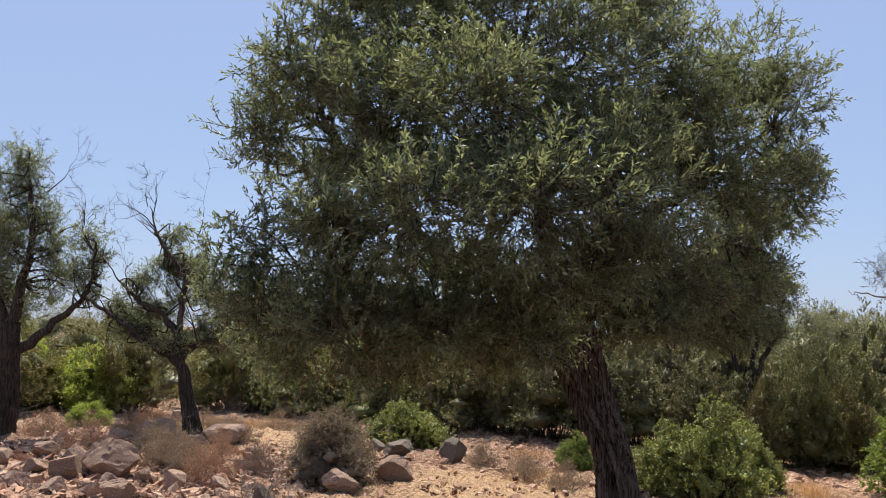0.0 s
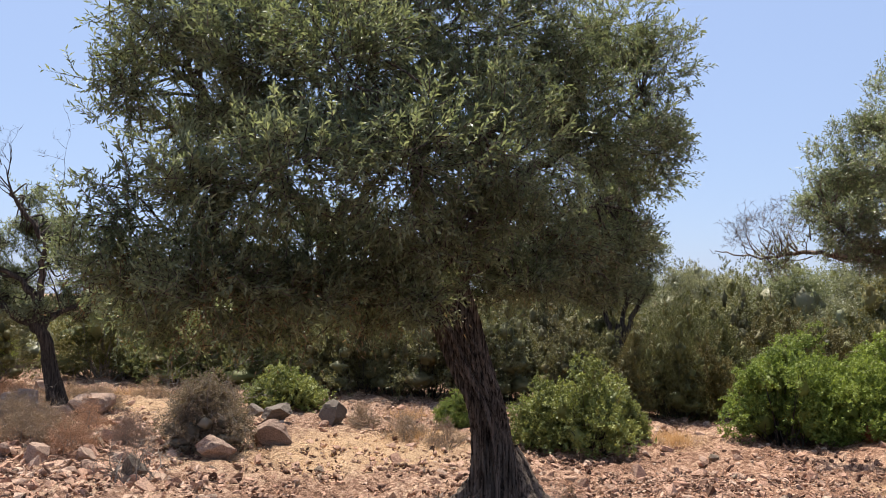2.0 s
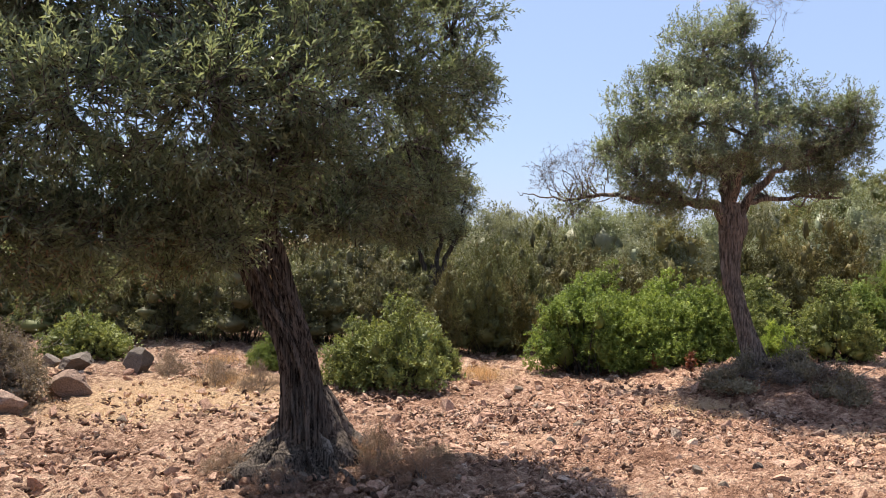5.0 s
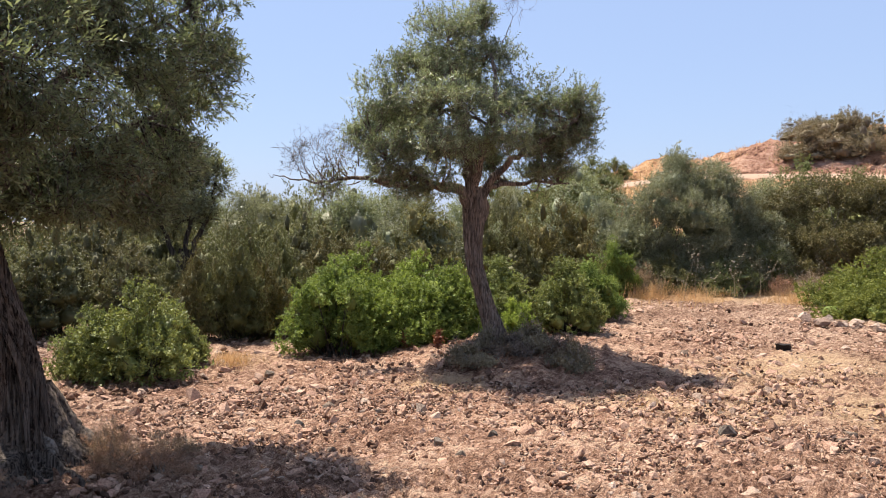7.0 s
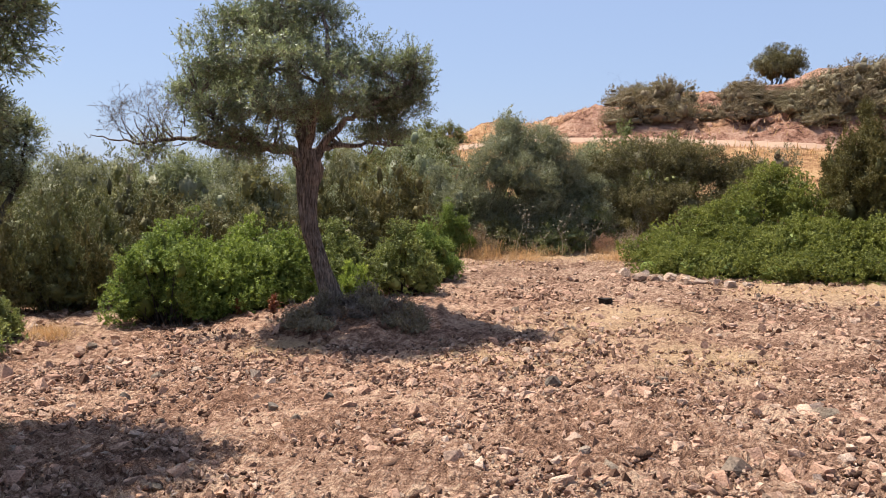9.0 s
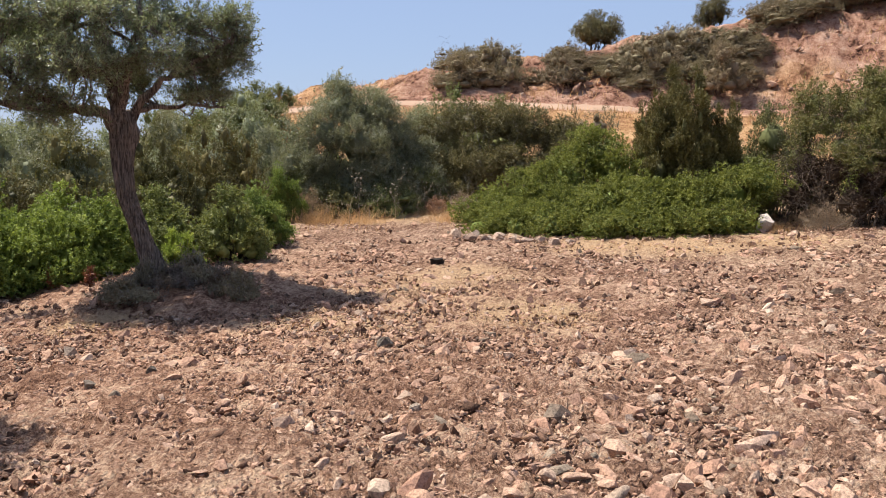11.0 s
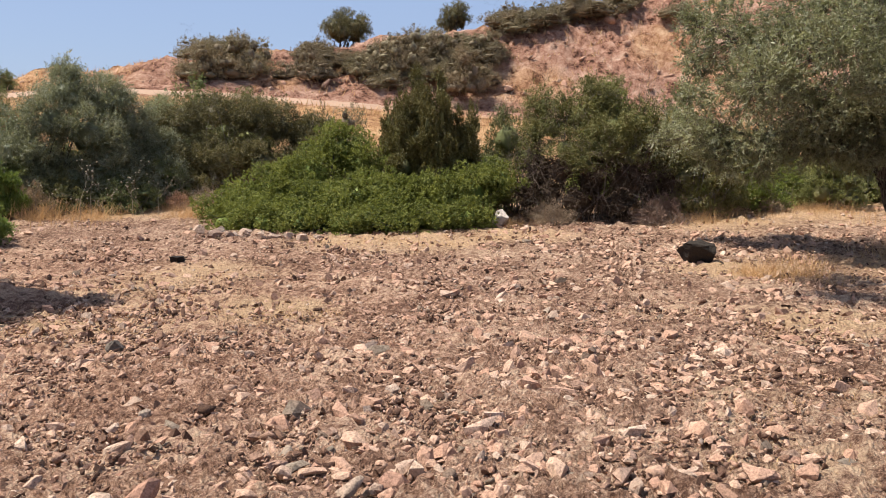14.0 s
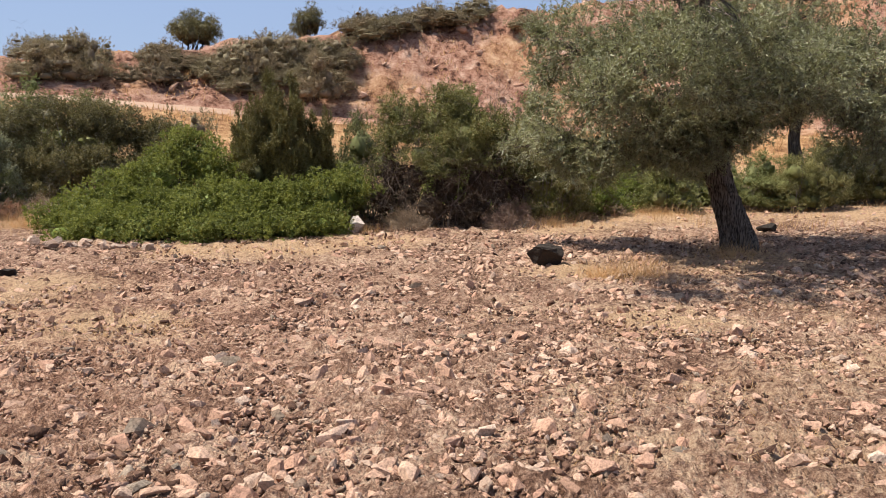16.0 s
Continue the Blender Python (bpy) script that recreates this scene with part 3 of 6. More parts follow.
LIMBS_1_HIGH = [
    [(0.97, 6.21, 1.75, 0.09), (1.06, 5.78, 2.02, 0.07), (1.09, 5.27, 2.23, 0.05), (0.85, 4.92, 2.45, 0.03), (0.56, 4.68, 2.56, 0.012)],
    [(0.89, 6.23, 1.77, 0.08), (0.46, 5.94, 1.82, 0.055), (-0.03, 5.76, 1.78, 0.04), (-0.45, 5.67, 1.71, 0.025), (-0.9, 5.78, 1.67, 0.012)],
    [(1.0, 6.25, 1.84, 0.08), (1.43, 6.4, 1.98, 0.05), (1.97, 6.6, 2.2, 0.035), (2.5, 6.8, 2.5, 0.012)],
]
LIMBS_1 = LIMBS_1_LOW + LIMBS_1_HIGH

CROWN_2_FRONT = [
    (6.79, 8.78, 3.93, 0.58, 0.44), (7.23, 8.69, 4.3, 0.33, 0.37), (6.32, 8.75, 3.51, 0.46, 0.35),
    (6.09, 9.06, 3.13, 0.47, 0.36), (5.94, 9.43, 2.76, 0.31, 0.37), (5.96, 8.86, 2.37, 0.49, 0.32),
    (6.34, 8.19, 3.02, 0.58, 0.44), (6.38, 8.25, 2.42, 0.55, 0.31), (7.41, 8.63, 3.65, 0.41, 0.45),
    (7.65, 8.0, 3.12, 0.4, 0.33), (8.07, 7.65, 3.15, 0.33, 0.29), (8.25, 7.62, 2.91, 0.21, 0.18),
    (7.95, 8.0, 2.77, 0.45, 0.26), (6.98, 7.89, 2.74, 0.45, 0.35), (6.38, 8.74, 2.06, 0.47, 0.2),
    (8.01, 8.17, 2.23, 0.45, 0.15), (5.65, 9.89, 2.08, 0.24, 0.16),
]
CROWN_2_BACK = [
    (7.5, 8.87, 2.36, 0.46, 0.27), (6.81, 9.61, 2.84, 0.62, 0.47), (7.87, 8.18, 2.52, 0.45, 0.26),
    (8.1, 7.73, 2.67, 0.31, 0.24), (6.33, 9.32, 2.17, 0.37, 0.16), (8.12, 7.96, 2.41, 0.26, 0.17),
    (7.55, 9.69, 3.66, 0.53, 0.45), (8.16, 9.15, 3.25, 0.49, 0.37), (6.98, 10.0, 2.96, 0.48, 0.36),
    (7.71, 9.64, 2.77, 0.49, 0.33),
]
CROWN_2 = CROWN_2_FRONT + CROWN_2_BACK

STEM_2 = [
    (7.25, 8.2, -0.29, 0.22), (7.19, 8.21, 0.03, 0.15), (7.09, 8.32, 0.53, 0.108),
    (7.0, 8.43, 1.04, 0.102), (6.99, 8.46, 1.48, 0.112), (7.02, 8.45, 1.77, 0.14),
    (7.01, 8.47, 1.99, 0.1),
]

LIMBS_2_LOW = [
    [(6.98, 8.48, 1.7, 0.1), (6.98, 8.51, 2.21, 0.085), (6.96, 8.56, 2.72, 0.06), (6.85, 8.69, 3.38, 0.035), (6.81, 8.76, 3.96, 0.012)],
    [(7.06, 8.42, 1.66, 0.085), (7.16, 8.35, 2.06, 0.055), (7.4, 8.17, 2.35, 0.038), (7.75, 7.89, 2.64, 0.024), (8.09, 7.62, 2.93, 0.012)],
    [(6.98, 8.49, 1.74, 0.09), (6.8, 8.52, 1.99, 0.07), (6.44, 8.7, 2.06, 0.045), (6.01, 8.95, 2.34, 0.03), (5.91, 9.18, 2.71, 0.012)],
]
LIMBS_2_HIGH = [
    [(7.03, 8.46, 1.92, 0.06), (7.41, 8.4, 2.07, 0.035), (7.95, 8.22, 2.11, 0.022), (8.24, 7.97, 2.08, 0.01)],
    [(6.72, 8.59, 2.0, 0.05), (6.33, 9.05, 2.05, 0.035), (5.94, 9.52, 2.15, 0.026), (5.59, 9.94, 2.12, 0.017), (5.2, 10.27, 2.17, 0.008), (5.04, 10.41, 2.23, 0.003)],
    [(7.0, 8.48, 1.92, 0.07), (6.94, 8.17, 2.55, 0.045), (7.07, 8.1, 3.11, 0.03), (7.23, 8.4, 3.74, 0.012)],
]
LIMBS_2 = LIMBS_2_LOW + LIMBS_2_HIGH

BARE_2_FRONT = [
    (5.74, 9.68, 2.14, -0.3, -0.2, 0.7, 0.32, 0.011), (5.54, 9.85, 2.14, -0.1, 0.2, 0.8, 0.32, 0.01), (5.46, 9.92, 2.12, -0.4, -0.2, 0.5, 0.3, 0.01),
    (5.66, 9.75, 2.15, 0.2, -0.2, 0.8, 0.34, 0.011), (5.52, 9.87, 2.11, -0.2, 0.1, -0.5, 0.3, 0.009), (5.88, 9.56, 2.12, 0.0, 0.2, 0.8, 0.34, 0.011),
    (5.35, 10.01, 2.15, -0.3, 0.1, 0.6, 0.28, 0.008), (5.8, 9.62, 2.2, -0.4, 0.1, 0.7, 0.42, 0.012), (5.65, 9.76, 2.16, -0.2, -0.1, 0.9, 0.42, 0.011),
    (5.9, 9.5, 2.3, -0.3, 0, 0.9, 0.45, 0.012), (5.5, 9.9, 2.13, -0.5, 0.1, 0.3, 0.36, 0.009), (5.75, 9.7, 2.1, -0.3, 0.1, -0.5, 0.34, 0.009),
]
BARE_2_BACK = [
    (5.83, 9.61, 2.15, -0.5, 0.1, 0.6, 0.4, 0.014),
    (5.6, 9.8, 2.13, -0.6, 0, 0.5, 0.36, 0.012),
    (5.43, 9.94, 2.15, -0.3, 0.2, 0.8, 0.34, 0.01),
    (5.71, 9.71, 2.14, 0.1, 0.1, 0.9, 0.38, 0.012),
    (5.94, 9.52, 2.11, -0.4, 0.2, -0.3, 0.4, 0.01),
    (7.24, 8.53, 4.06, 0.3, -0.2, 0.9, 0.5, 0.01),
    (7.41, 8.39, 3.91, 0.5, -0.4, 0.8, 0.45, 0.009),
]
BARE_2 = BARE_2_FRONT + BARE_2_BACK

CROWN_3 = [
    (14.68, -1.08, 3.45, 0.56, 0.61), (13.97, -1.67, 3.02, 0.8, 0.62), (14.29, -2.49, 3.41, 0.99, 0.72),
    (14.74, -3.72, 3.74, 1.1, 0.74), (14.48, -4.73, 3.44, 0.99, 0.72), (14.83, -5.85, 3.04, 0.74, 0.74),
    (14.37, -1.47, 2.29, 0.74, 0.55), (13.59, -2.26, 2.0, 0.78, 0.52), (13.3, -2.85, 2.54, 0.84, 0.67),
    (13.84, -3.09, 1.76, 0.7, 0.4), (14.04, -3.94, 2.86, 0.97, 0.53), (14.19, -4.94, 2.54, 0.8, 0.4),
    (15.11, -6.95, 2.98, 0.93, 0.84), (15.23, -2.41, 4.56, 1.05, 0.67), (15.17, -3.87, 4.72, 1.22, 0.66),
    (15.37, -5.31, 4.58, 1.14, 0.66), (14.66, -0.86, 1.74, 0.62, 0.33), (14.64, -1.88, 1.71, 0.56, 0.33),
    (15.18, -6.22, 2.34, 0.57, 0.38),
]

CROWN_3_LOW = [
    (14.1, -3.12, 1.45, 0.45, 0.22), (14.53, -2.06, 1.52, 0.56, 0.23), (14.65, -1.15, 1.46, 0.47, 0.24),
    (14.18, -2.64, 1.58, 0.54, 0.27), (14.13, -3.65, 2.17, 0.54, 0.36), (14.39, -4.43, 2.05, 0.36, 0.18),
    (14.51, -1.05, 1.23, 0.42, 0.23), (14.45, -1.61, 1.15, 0.42, 0.23), (14.07, -3.03, 1.27, 0.31, 0.22),
    (12.48, -2.28, 2.78, 0.75, 0.51), (12.41, -3.39, 3.16, 0.81, 0.58), (12.86, -4.47, 2.76, 0.68, 0.44),
    (12.88, -1.57, 2.42, 0.53, 0.45), (12.38, -2.97, 2.36, 0.58, 0.35), (12.57, -4.01, 2.34, 0.55, 0.27),
    (13.82, -2.57, 1.71, 0.42, 0.28), (13.73, -3.07, 1.61, 0.38, 0.26), (13.72, -3.53, 1.72, 0.36, 0.24),
    (13.9, -2.06, 1.7, 0.42, 0.28), (14.16, -1.56, 1.59, 0.42, 0.26), (14.61, -1.04, 1.65, 0.42, 0.28),
    (13.44, -2.95, 2.01, 0.45, 0.3), (13.6, -3.61, 2.1, 0.4, 0.28), (14.46, -5.52, 1.89, 0.45, 0.4),
    (14.29, -5.95, 1.67, 0.4, 0.4), (14.35, -5.8, 2.29, 0.5, 0.4), (15.42, -0.64, 3.55, 0.42, 0.42),
    (15.42, -0.71, 2.88, 0.4, 0.42), (15.23, -0.62, 2.28, 0.36, 0.36), (15.23, -0.39, 1.74, 0.36, 0.28),
    (15.23, 0.0, 1.57, 0.3, 0.2), (13.49, -3.22, 1.82, 0.36, 0.24), (13.42, -3.5, 1.62, 0.3, 0.2),
    (13.63, -3.06, 1.46, 0.34, 0.2), (13.47, -3.71, 1.89, 0.34, 0.24), (13.59, -2.75, 1.55, 0.36, 0.22),
    (13.37, -3.29, 1.5, 0.3, 0.18), (13.32, -3.05, 1.92, 0.36, 0.26), (13.85, -2.41, 1.4, 0.34, 0.2),
    (14.12, -1.93, 1.34, 0.34, 0.2),
]

CROWN_3_HIGH = [
    (10.1, 0.0, 4.3, 0.595, 0.28), (10.0, -1.1, 4.3, 0.637, 0.32), (10.1, -2.2, 4.4, 0.637, 0.32),
    (10.9, -3.0, 4.5, 0.595, 0.32), (11.1, -0.1, 4.4, 0.595, 0.32), (11.0, -1.2, 4.5, 0.6, 0.3),
    (11.6, -2.0, 4.6, 0.6, 0.3), (10.6, -2.9, 4.4, 0.6, 0.3),
]

STEM_3 = [
    (14.29, -3.92, -0.35, 0.27), (14.29, -3.89, -0.0, 0.26), (14.34, -3.76, 0.45, 0.22),
    (14.38, -3.61, 0.91, 0.21), (14.42, -3.49, 1.27, 0.22), (14.45, -3.42, 1.63, 0.2),
]

LIMBS_3 = [
    [(14.42, -3.43, 1.36, 0.13), (14.23, -2.9, 1.81, 0.1), (14.12, -2.34, 2.15, 0.07), (14.23, -1.71, 2.6, 0.04), (14.45, -1.17, 3.15, 0.015)],
    [(14.42, -3.46, 1.36, 0.13), (14.53, -3.48, 2.18, 0.1), (14.41, -3.23, 3.07, 0.06), (14.69, -2.8, 4.0, 0.03)],
    [(14.43, -3.5, 1.36, 0.13), (14.55, -3.94, 2.1, 0.1), (14.64, -4.67, 2.29, 0.075), (14.72, -5.59, 2.31, 0.05), (14.84, -6.5, 2.68, 0.02)],
    [(14.5, -3.68, 1.82, 0.09), (14.65, -4.2, 2.74, 0.06), (14.8, -4.64, 3.66, 0.03)],
    [(14.45, -3.42, 1.55, 0.12), (14.3, -3.2, 3.2, 0.09), (13.5, -2.8, 4.6, 0.07), (12.0, -2.2, 5.0, 0.045), (10.5, -1.4, 4.5, 0.015)],
    [(14.43, -3.37, 1.45, 0.08), (14.59, -2.81, 1.49, 0.06), (14.64, -2.17, 1.52, 0.04), (14.69, -1.14, 1.79, 0.015)],
]

CROWN_4 = [
    (21.87, -6.37, 3.21, 0.83, 0.69), (21.95, -7.62, 3.09, 1.11, 0.76), (22.0, -8.74, 2.69, 0.83, 0.69),
    (22.35, -7.29, 4.08, 1.27, 0.84), (22.16, -9.26, 2.02, 0.49, 0.56), (22.1, -8.29, 3.79, 0.97, 0.83),
    (22.11, -9.84, 2.85, 0.97, 0.97),
]

STEM_4 = [
    (21.64, -7.13, 0.81, 0.18), (21.68, -7.14, 1.16, 0.16), (21.75, -7.03, 1.84, 0.13),
    (21.84, -7.11, 2.46, 0.13), (21.91, -7.28, 2.95, 0.09),
]

LIMBS_4 = [
    [(21.83, -7.08, 2.46, 0.1), (21.84, -6.66, 2.8, 0.07), (21.86, -6.1, 3.34, 0.03)],
    [(21.84, -7.11, 2.46, 0.12), (21.91, -7.63, 2.68, 0.08), (21.91, -8.33, 2.27, 0.05), (21.94, -9.03, 2.01, 0.02)],
    [(21.84, -7.11, 2.53, 0.1), (21.99, -7.47, 3.5, 0.05), (22.12, -8.01, 4.2, 0.02)],
]

CROWN_5 = [
    (-5.84, 11.43, 3.84, 0.25, 0.31), (-5.95, 11.48, 3.37, 0.39, 0.43), (-5.72, 11.71, 3.09, 0.36, 0.44),
    (-6.01, 11.55, 2.59, 0.47, 0.47), (-5.46, 11.55, 2.68, 0.27, 0.35), (-5.09, 11.82, 2.95, 0.31, 0.32),
    (-4.96, 11.86, 2.55, 0.23, 0.28), (-5.06, 11.58, 2.29, 0.24, 0.24), (-6.65, 11.46, 3.51, 0.55, 0.63),
    (-6.59, 11.76, 2.52, 0.56, 0.56), (-6.07, 11.92, 1.89, 0.44, 0.32), (-5.53, 11.6, 2.13, 0.27, 0.27),
    (-6.09, 11.51, 4.09, 0.2, 0.2), (-5.86, 11.76, 3.58, 0.28, 0.32), (-6.31, 11.91, 3.02, 0.41, 0.41),
    (-5.44, 11.87, 2.39, 0.28, 0.28), (-6.37, 11.99, 2.21, 0.49, 0.41), (-4.99, 11.81, 2.07, 0.2, 0.2),
]

STEM_5 = [
    (-6.16, 11.82, -0.15, 0.24), (-6.14, 11.79, 0.17, 0.2), (-6.07, 11.73, 0.71, 0.17),
    (-6.05, 11.68, 1.26, 0.16), (-5.99, 11.64, 1.65, 0.13),
]

LIMBS_5 = [
    [(-6.02, 11.69, 1.18, 0.0825), (-5.68, 11.67, 1.42, 0.0638), (-5.21, 11.63, 1.82, 0.045), (-4.94, 11.6, 2.14, 0.03), (-4.84, 11.54, 2.77, 0.0112)],
    [(-6.01, 11.66, 1.5, 0.09), (-5.85, 11.59, 2.2, 0.06), (-5.7, 11.51, 2.98, 0.0375), (-5.8, 11.43, 3.84, 0.0112)],
    [(-6.03, 11.66, 1.5, 0.075), (-6.32, 11.58, 2.35, 0.045), (-6.57, 11.48, 3.36, 0.015)],
]

CROWN_6 = [
    (-4.16, 11.49, 2.23, 0.27, 0.27), (-3.84, 11.67, 2.48, 0.32, 0.32), (-4.04, 11.63, 1.84, 0.35, 0.31),
    (-3.58, 11.92, 1.94, 0.44, 0.44), (-4.31, 11.55, 1.6, 0.27, 0.23), (-3.73, 12.07, 2.51, 0.33, 0.29),
    (-3.25, 11.97, 1.46, 0.48, 0.32), (-3.69, 11.37, 1.39, 0.31, 0.19), (-3.53, 11.98, 2.35, 0.37, 0.37),
    (-3.23, 12.12, 1.95, 0.37, 0.33), (-4.14, 11.76, 1.53, 0.32, 0.24), (-3.8, 11.73, 2.88, 0.24, 0.24),
    (-4.43, 11.62, 1.91, 0.24, 0.24),
]

STEM_6 = [
    (-3.32, 11.51, -0.05, 0.122), (-3.35, 11.49, 0.17, 0.108), (-3.45, 11.44, 0.71, 0.083),
    (-3.5, 11.41, 1.01, 0.079), (-3.63, 11.39, 1.25, 0.072),
]

LIMBS_6 = [
    [(-3.6, 11.39, 1.16, 0.06), (-3.96, 11.37, 1.42, 0.045), (-4.35, 11.34, 1.68, 0.0338), (-4.73, 11.32, 1.9, 0.0225), (-4.85, 11.31, 2.05, 0.0112)],
    [(-3.62, 11.39, 1.23, 0.0525), (-3.55, 11.34, 1.77, 0.0413), (-3.52, 11.28, 2.3, 0.0338), (-3.75, 11.25, 2.64, 0.0263), (-3.91, 11.22, 2.94, 0.015), (-3.99, 11.19, 3.24, 0.0045)],
    [(-3.58, 11.39, 1.24, 0.0525), (-3.7, 11.34, 1.69, 0.0375), (-4.16, 11.31, 1.99, 0.0263), (-4.44, 11.28, 2.29, 0.009)],
    [(-3.55, 11.39, 1.16, 0.0525), (-3.37, 11.57, 1.39, 0.0375), (-3.04, 11.77, 1.47, 0.015)],
]

BARE_6 = [
    (-3.79, 11.25, 2.68, -0.5, 0, 0.8, 0.55, 0.014),
    (-3.91, 11.22, 2.94, -0.7, 0, 0.6, 0.5, 0.012),
    (-3.95, 11.21, 3.09, 0.3, 0, 0.9, 0.45, 0.01),
    (-4.02, 11.19, 3.24, -0.5, 0, 0.8, 0.4, 0.008),
    (-4.24, 11.31, 2.06, -0.5, 0.1, 0.8, 0.5, 0.012),
    (-4.54, 11.33, 1.79, -0.4, 0, 0.8, 0.45, 0.01),
    (-4.44, 11.28, 2.29, -0.3, 0.1, 0.9, 0.45, 0.01),
    (-3.34, 11.23, 2.84, 0.2, 0.1, 0.9, 0.5, 0.01),
]

BARE_5 = [
    (-5.52, 11.47, 3.46, 0.6, 0, 0.7, 0.5, 0.012),
    (-5.43, 11.53, 2.83, 0.7, 0, 0.6, 0.5, 0.012),
    (-5.72, 11.43, 3.84, 0.6, 0, 0.5, 0.35, 0.01),
    (-5.0, 11.51, 3.0, -0.2, 0.1, 0.9, 0.45, 0.01),
]

CROWN_7 = [
    (6.04, 15.06, 2.58, 0.38, 0.32), (5.74, 15.34, 2.32, 0.49, 0.38), (6.2, 15.02, 2.2, 0.27, 0.24),
    (5.46, 15.21, 1.83, 0.6, 0.38), (5.03, 15.63, 1.72, 0.66, 0.5), (5.95, 15.29, 1.72, 0.44, 0.33),
    (4.66, 15.92, 2.29, 0.67, 0.56), (5.24, 15.57, 2.44, 0.5, 0.39), (4.92, 15.65, 2.83, 0.5, 0.44),
    (5.64, 15.36, 2.87, 0.49, 0.38), (5.35, 15.54, 3.27, 0.39, 0.33),
]

STEM_7 = [
    (5.5, 15.21, -0.99, 0.16), (5.5, 15.21, -0.45, 0.13), (5.47, 15.21, 0.42, 0.1),
    (5.56, 15.19, 1.07, 0.08),
]

LIMBS_7 = [
    [(5.47, 15.21, 0.53, 0.06), (5.77, 15.13, 1.18, 0.045), (6.04, 15.06, 1.93, 0.03), (6.14, 15.03, 2.58, 0.01)],
    [(5.47, 15.21, 0.53, 0.06), (5.3, 15.25, 1.18, 0.045), (5.04, 15.31, 1.83, 0.02)],
    [(5.54, 15.19, 0.96, 0.05), (5.67, 15.16, 1.61, 0.035), (5.72, 15.14, 2.37, 0.01)],
    [(5.47, 15.21, 0.31, 0.05), (5.87, 15.11, 0.74, 0.04), (6.14, 15.04, 1.07, 0.015)],
]

SHRUBS_MASTIC = [
    (5.94, 10.28, 0.6, 1.2), (6.83, 10.05, 0.65, 1.01), (7.61, 9.89, 0.58, 1.05),
    (6.66, 11.03, 0.69, 1.27), (7.82, 10.9, 0.71, 1.21), (1.85, 11.6, 0.27, 0.46),
    (11.53, 10.69, 0.52, 1.03), (14.86, 13.13, 0.4, 1.28), (12.0, 11.1, 0.5, 0.85),
]

SHRUBS_DULL = [
    (2.71, 10.22, 0.39, 0.79), (3.17, 9.9, 0.59, 1.06), (3.86, 10.49, 0.3, 0.59),
    (-0.56, 13.24, 0.58, 0.55), (10.11, 9.92, 0.57, 1.13), (9.2, 10.6, 0.6, 1.15),
    (8.7, 10.3, 0.5, 0.95),
]

SHRUBS_LIME = [
    (8.75, 9.6, 0.3, 0.62), (-6.82, 15.75, 0.94, 1.04), (-5.25, 12.71, 0.32, 0.35),
    (-8.3, 17.21, 0.57, 0.65), (-2.87, 18.27, 0.55, 0.35), (-3.32, 19.51, 0.55, 0.35),
    (-6.0, 15.2, 0.7, 0.95), (-7.6, 15.3, 0.8, 1.1),
]

SHRUBS_JUNIPER = [
    (5.87, 12.82, 0.68, 1.65), (5.72, 13.85, 0.58, 1.29), (5.84, 13.68, 0.59, 1.92),
    (6.7, 13.67, 0.6, 1.62), (-5.74, 15.24, 0.71, 1.62), (11.3, 12.83, 0.8, 2.09),
    (12.89, 12.81, 0.85, 2.32), (7.99, 14.29, 0.76, 1.54), (8.91, 14.16, 0.78, 1.42),
    (21.76, 8.8, 0.54, 2.51), (4.75, 12.5, 0.42, 1.45), (5.3, 12.25, 0.5, 1.65),
    (5.85, 12.3, 0.42, 1.3),
]

SHRUBS_SHADE = [
    (0.68, 15.2, 0.95, 1.96), (1.82, 14.7, 0.89, 2.18), (2.98, 13.99, 0.86, 1.81),
    (4.09, 14.02, 0.69, 1.62), (-3.25, 16.91, 0.84, 1.12), (-1.79, 16.23, 0.82, 1.39),
    (-0.51, 16.12, 0.83, 1.51), (-0.0, 15.28, 0.64, 1.39), (0.68, 15.61, 0.58, 1.19),
    (1.25, 14.88, 0.56, 1.47), (2.58, 14.2, 0.56, 1.46), (3.47, 14.43, 0.58, 1.36),
    (4.03, 13.59, 0.52, 1.25), (4.84, 13.96, 0.54, 1.28), (4.25, 16.14, 0.86, 2.13),
    (5.34, 15.87, 0.73, 1.83), (8.26, 16.01, 0.83, 2.07),
]

SHRUBS_SILVER = [
    (16.21, 13.97, 0.85, 2.34), (9.48, 20.39, 0.89, 2.43), (12.84, 24.7, 0.82, 2.67),
    (10.06, 17.15, 1.09, 2.44), (11.9, 17.72, 1.08, 2.38), (11.02, 15.66, 1.03, 2.34),
    (13.24, 16.4, 0.99, 2.22), (21.35, 13.56, 0.97, 2.64), (8.9, 20.24, 0.81, 2.4),
    (11.13, 22.27, 1.04, 2.26),
]

SHRUBS_MAQUIS_FRONT = [
    (15.83, 13.63, 0.69, 1.16), (16.28, 12.6, 0.74, 0.83), (17.04, 11.7, 0.67, 0.83),
    (18.32, 11.53, 0.67, 1.11), (15.78, 14.33, 0.57, 1.35), (23.4, 13.52, 1.14, 2.41),
    (23.52, 12.06, 1.14, 2.37), (19.16, 3.22, 0.77, 2.39), (22.89, -4.53, 1.19, 1.25),
    (21.02, -6.02, 0.68, 1.29), (20.58, -6.66, 0.59, 1.23), (20.93, -7.29, 0.54, 1.4),
    (24.81, -9.09, 0.95, 1.3), (25.42, -10.41, 0.81, 0.78), (19.01, -0.86, 0.75, 2.05),
]
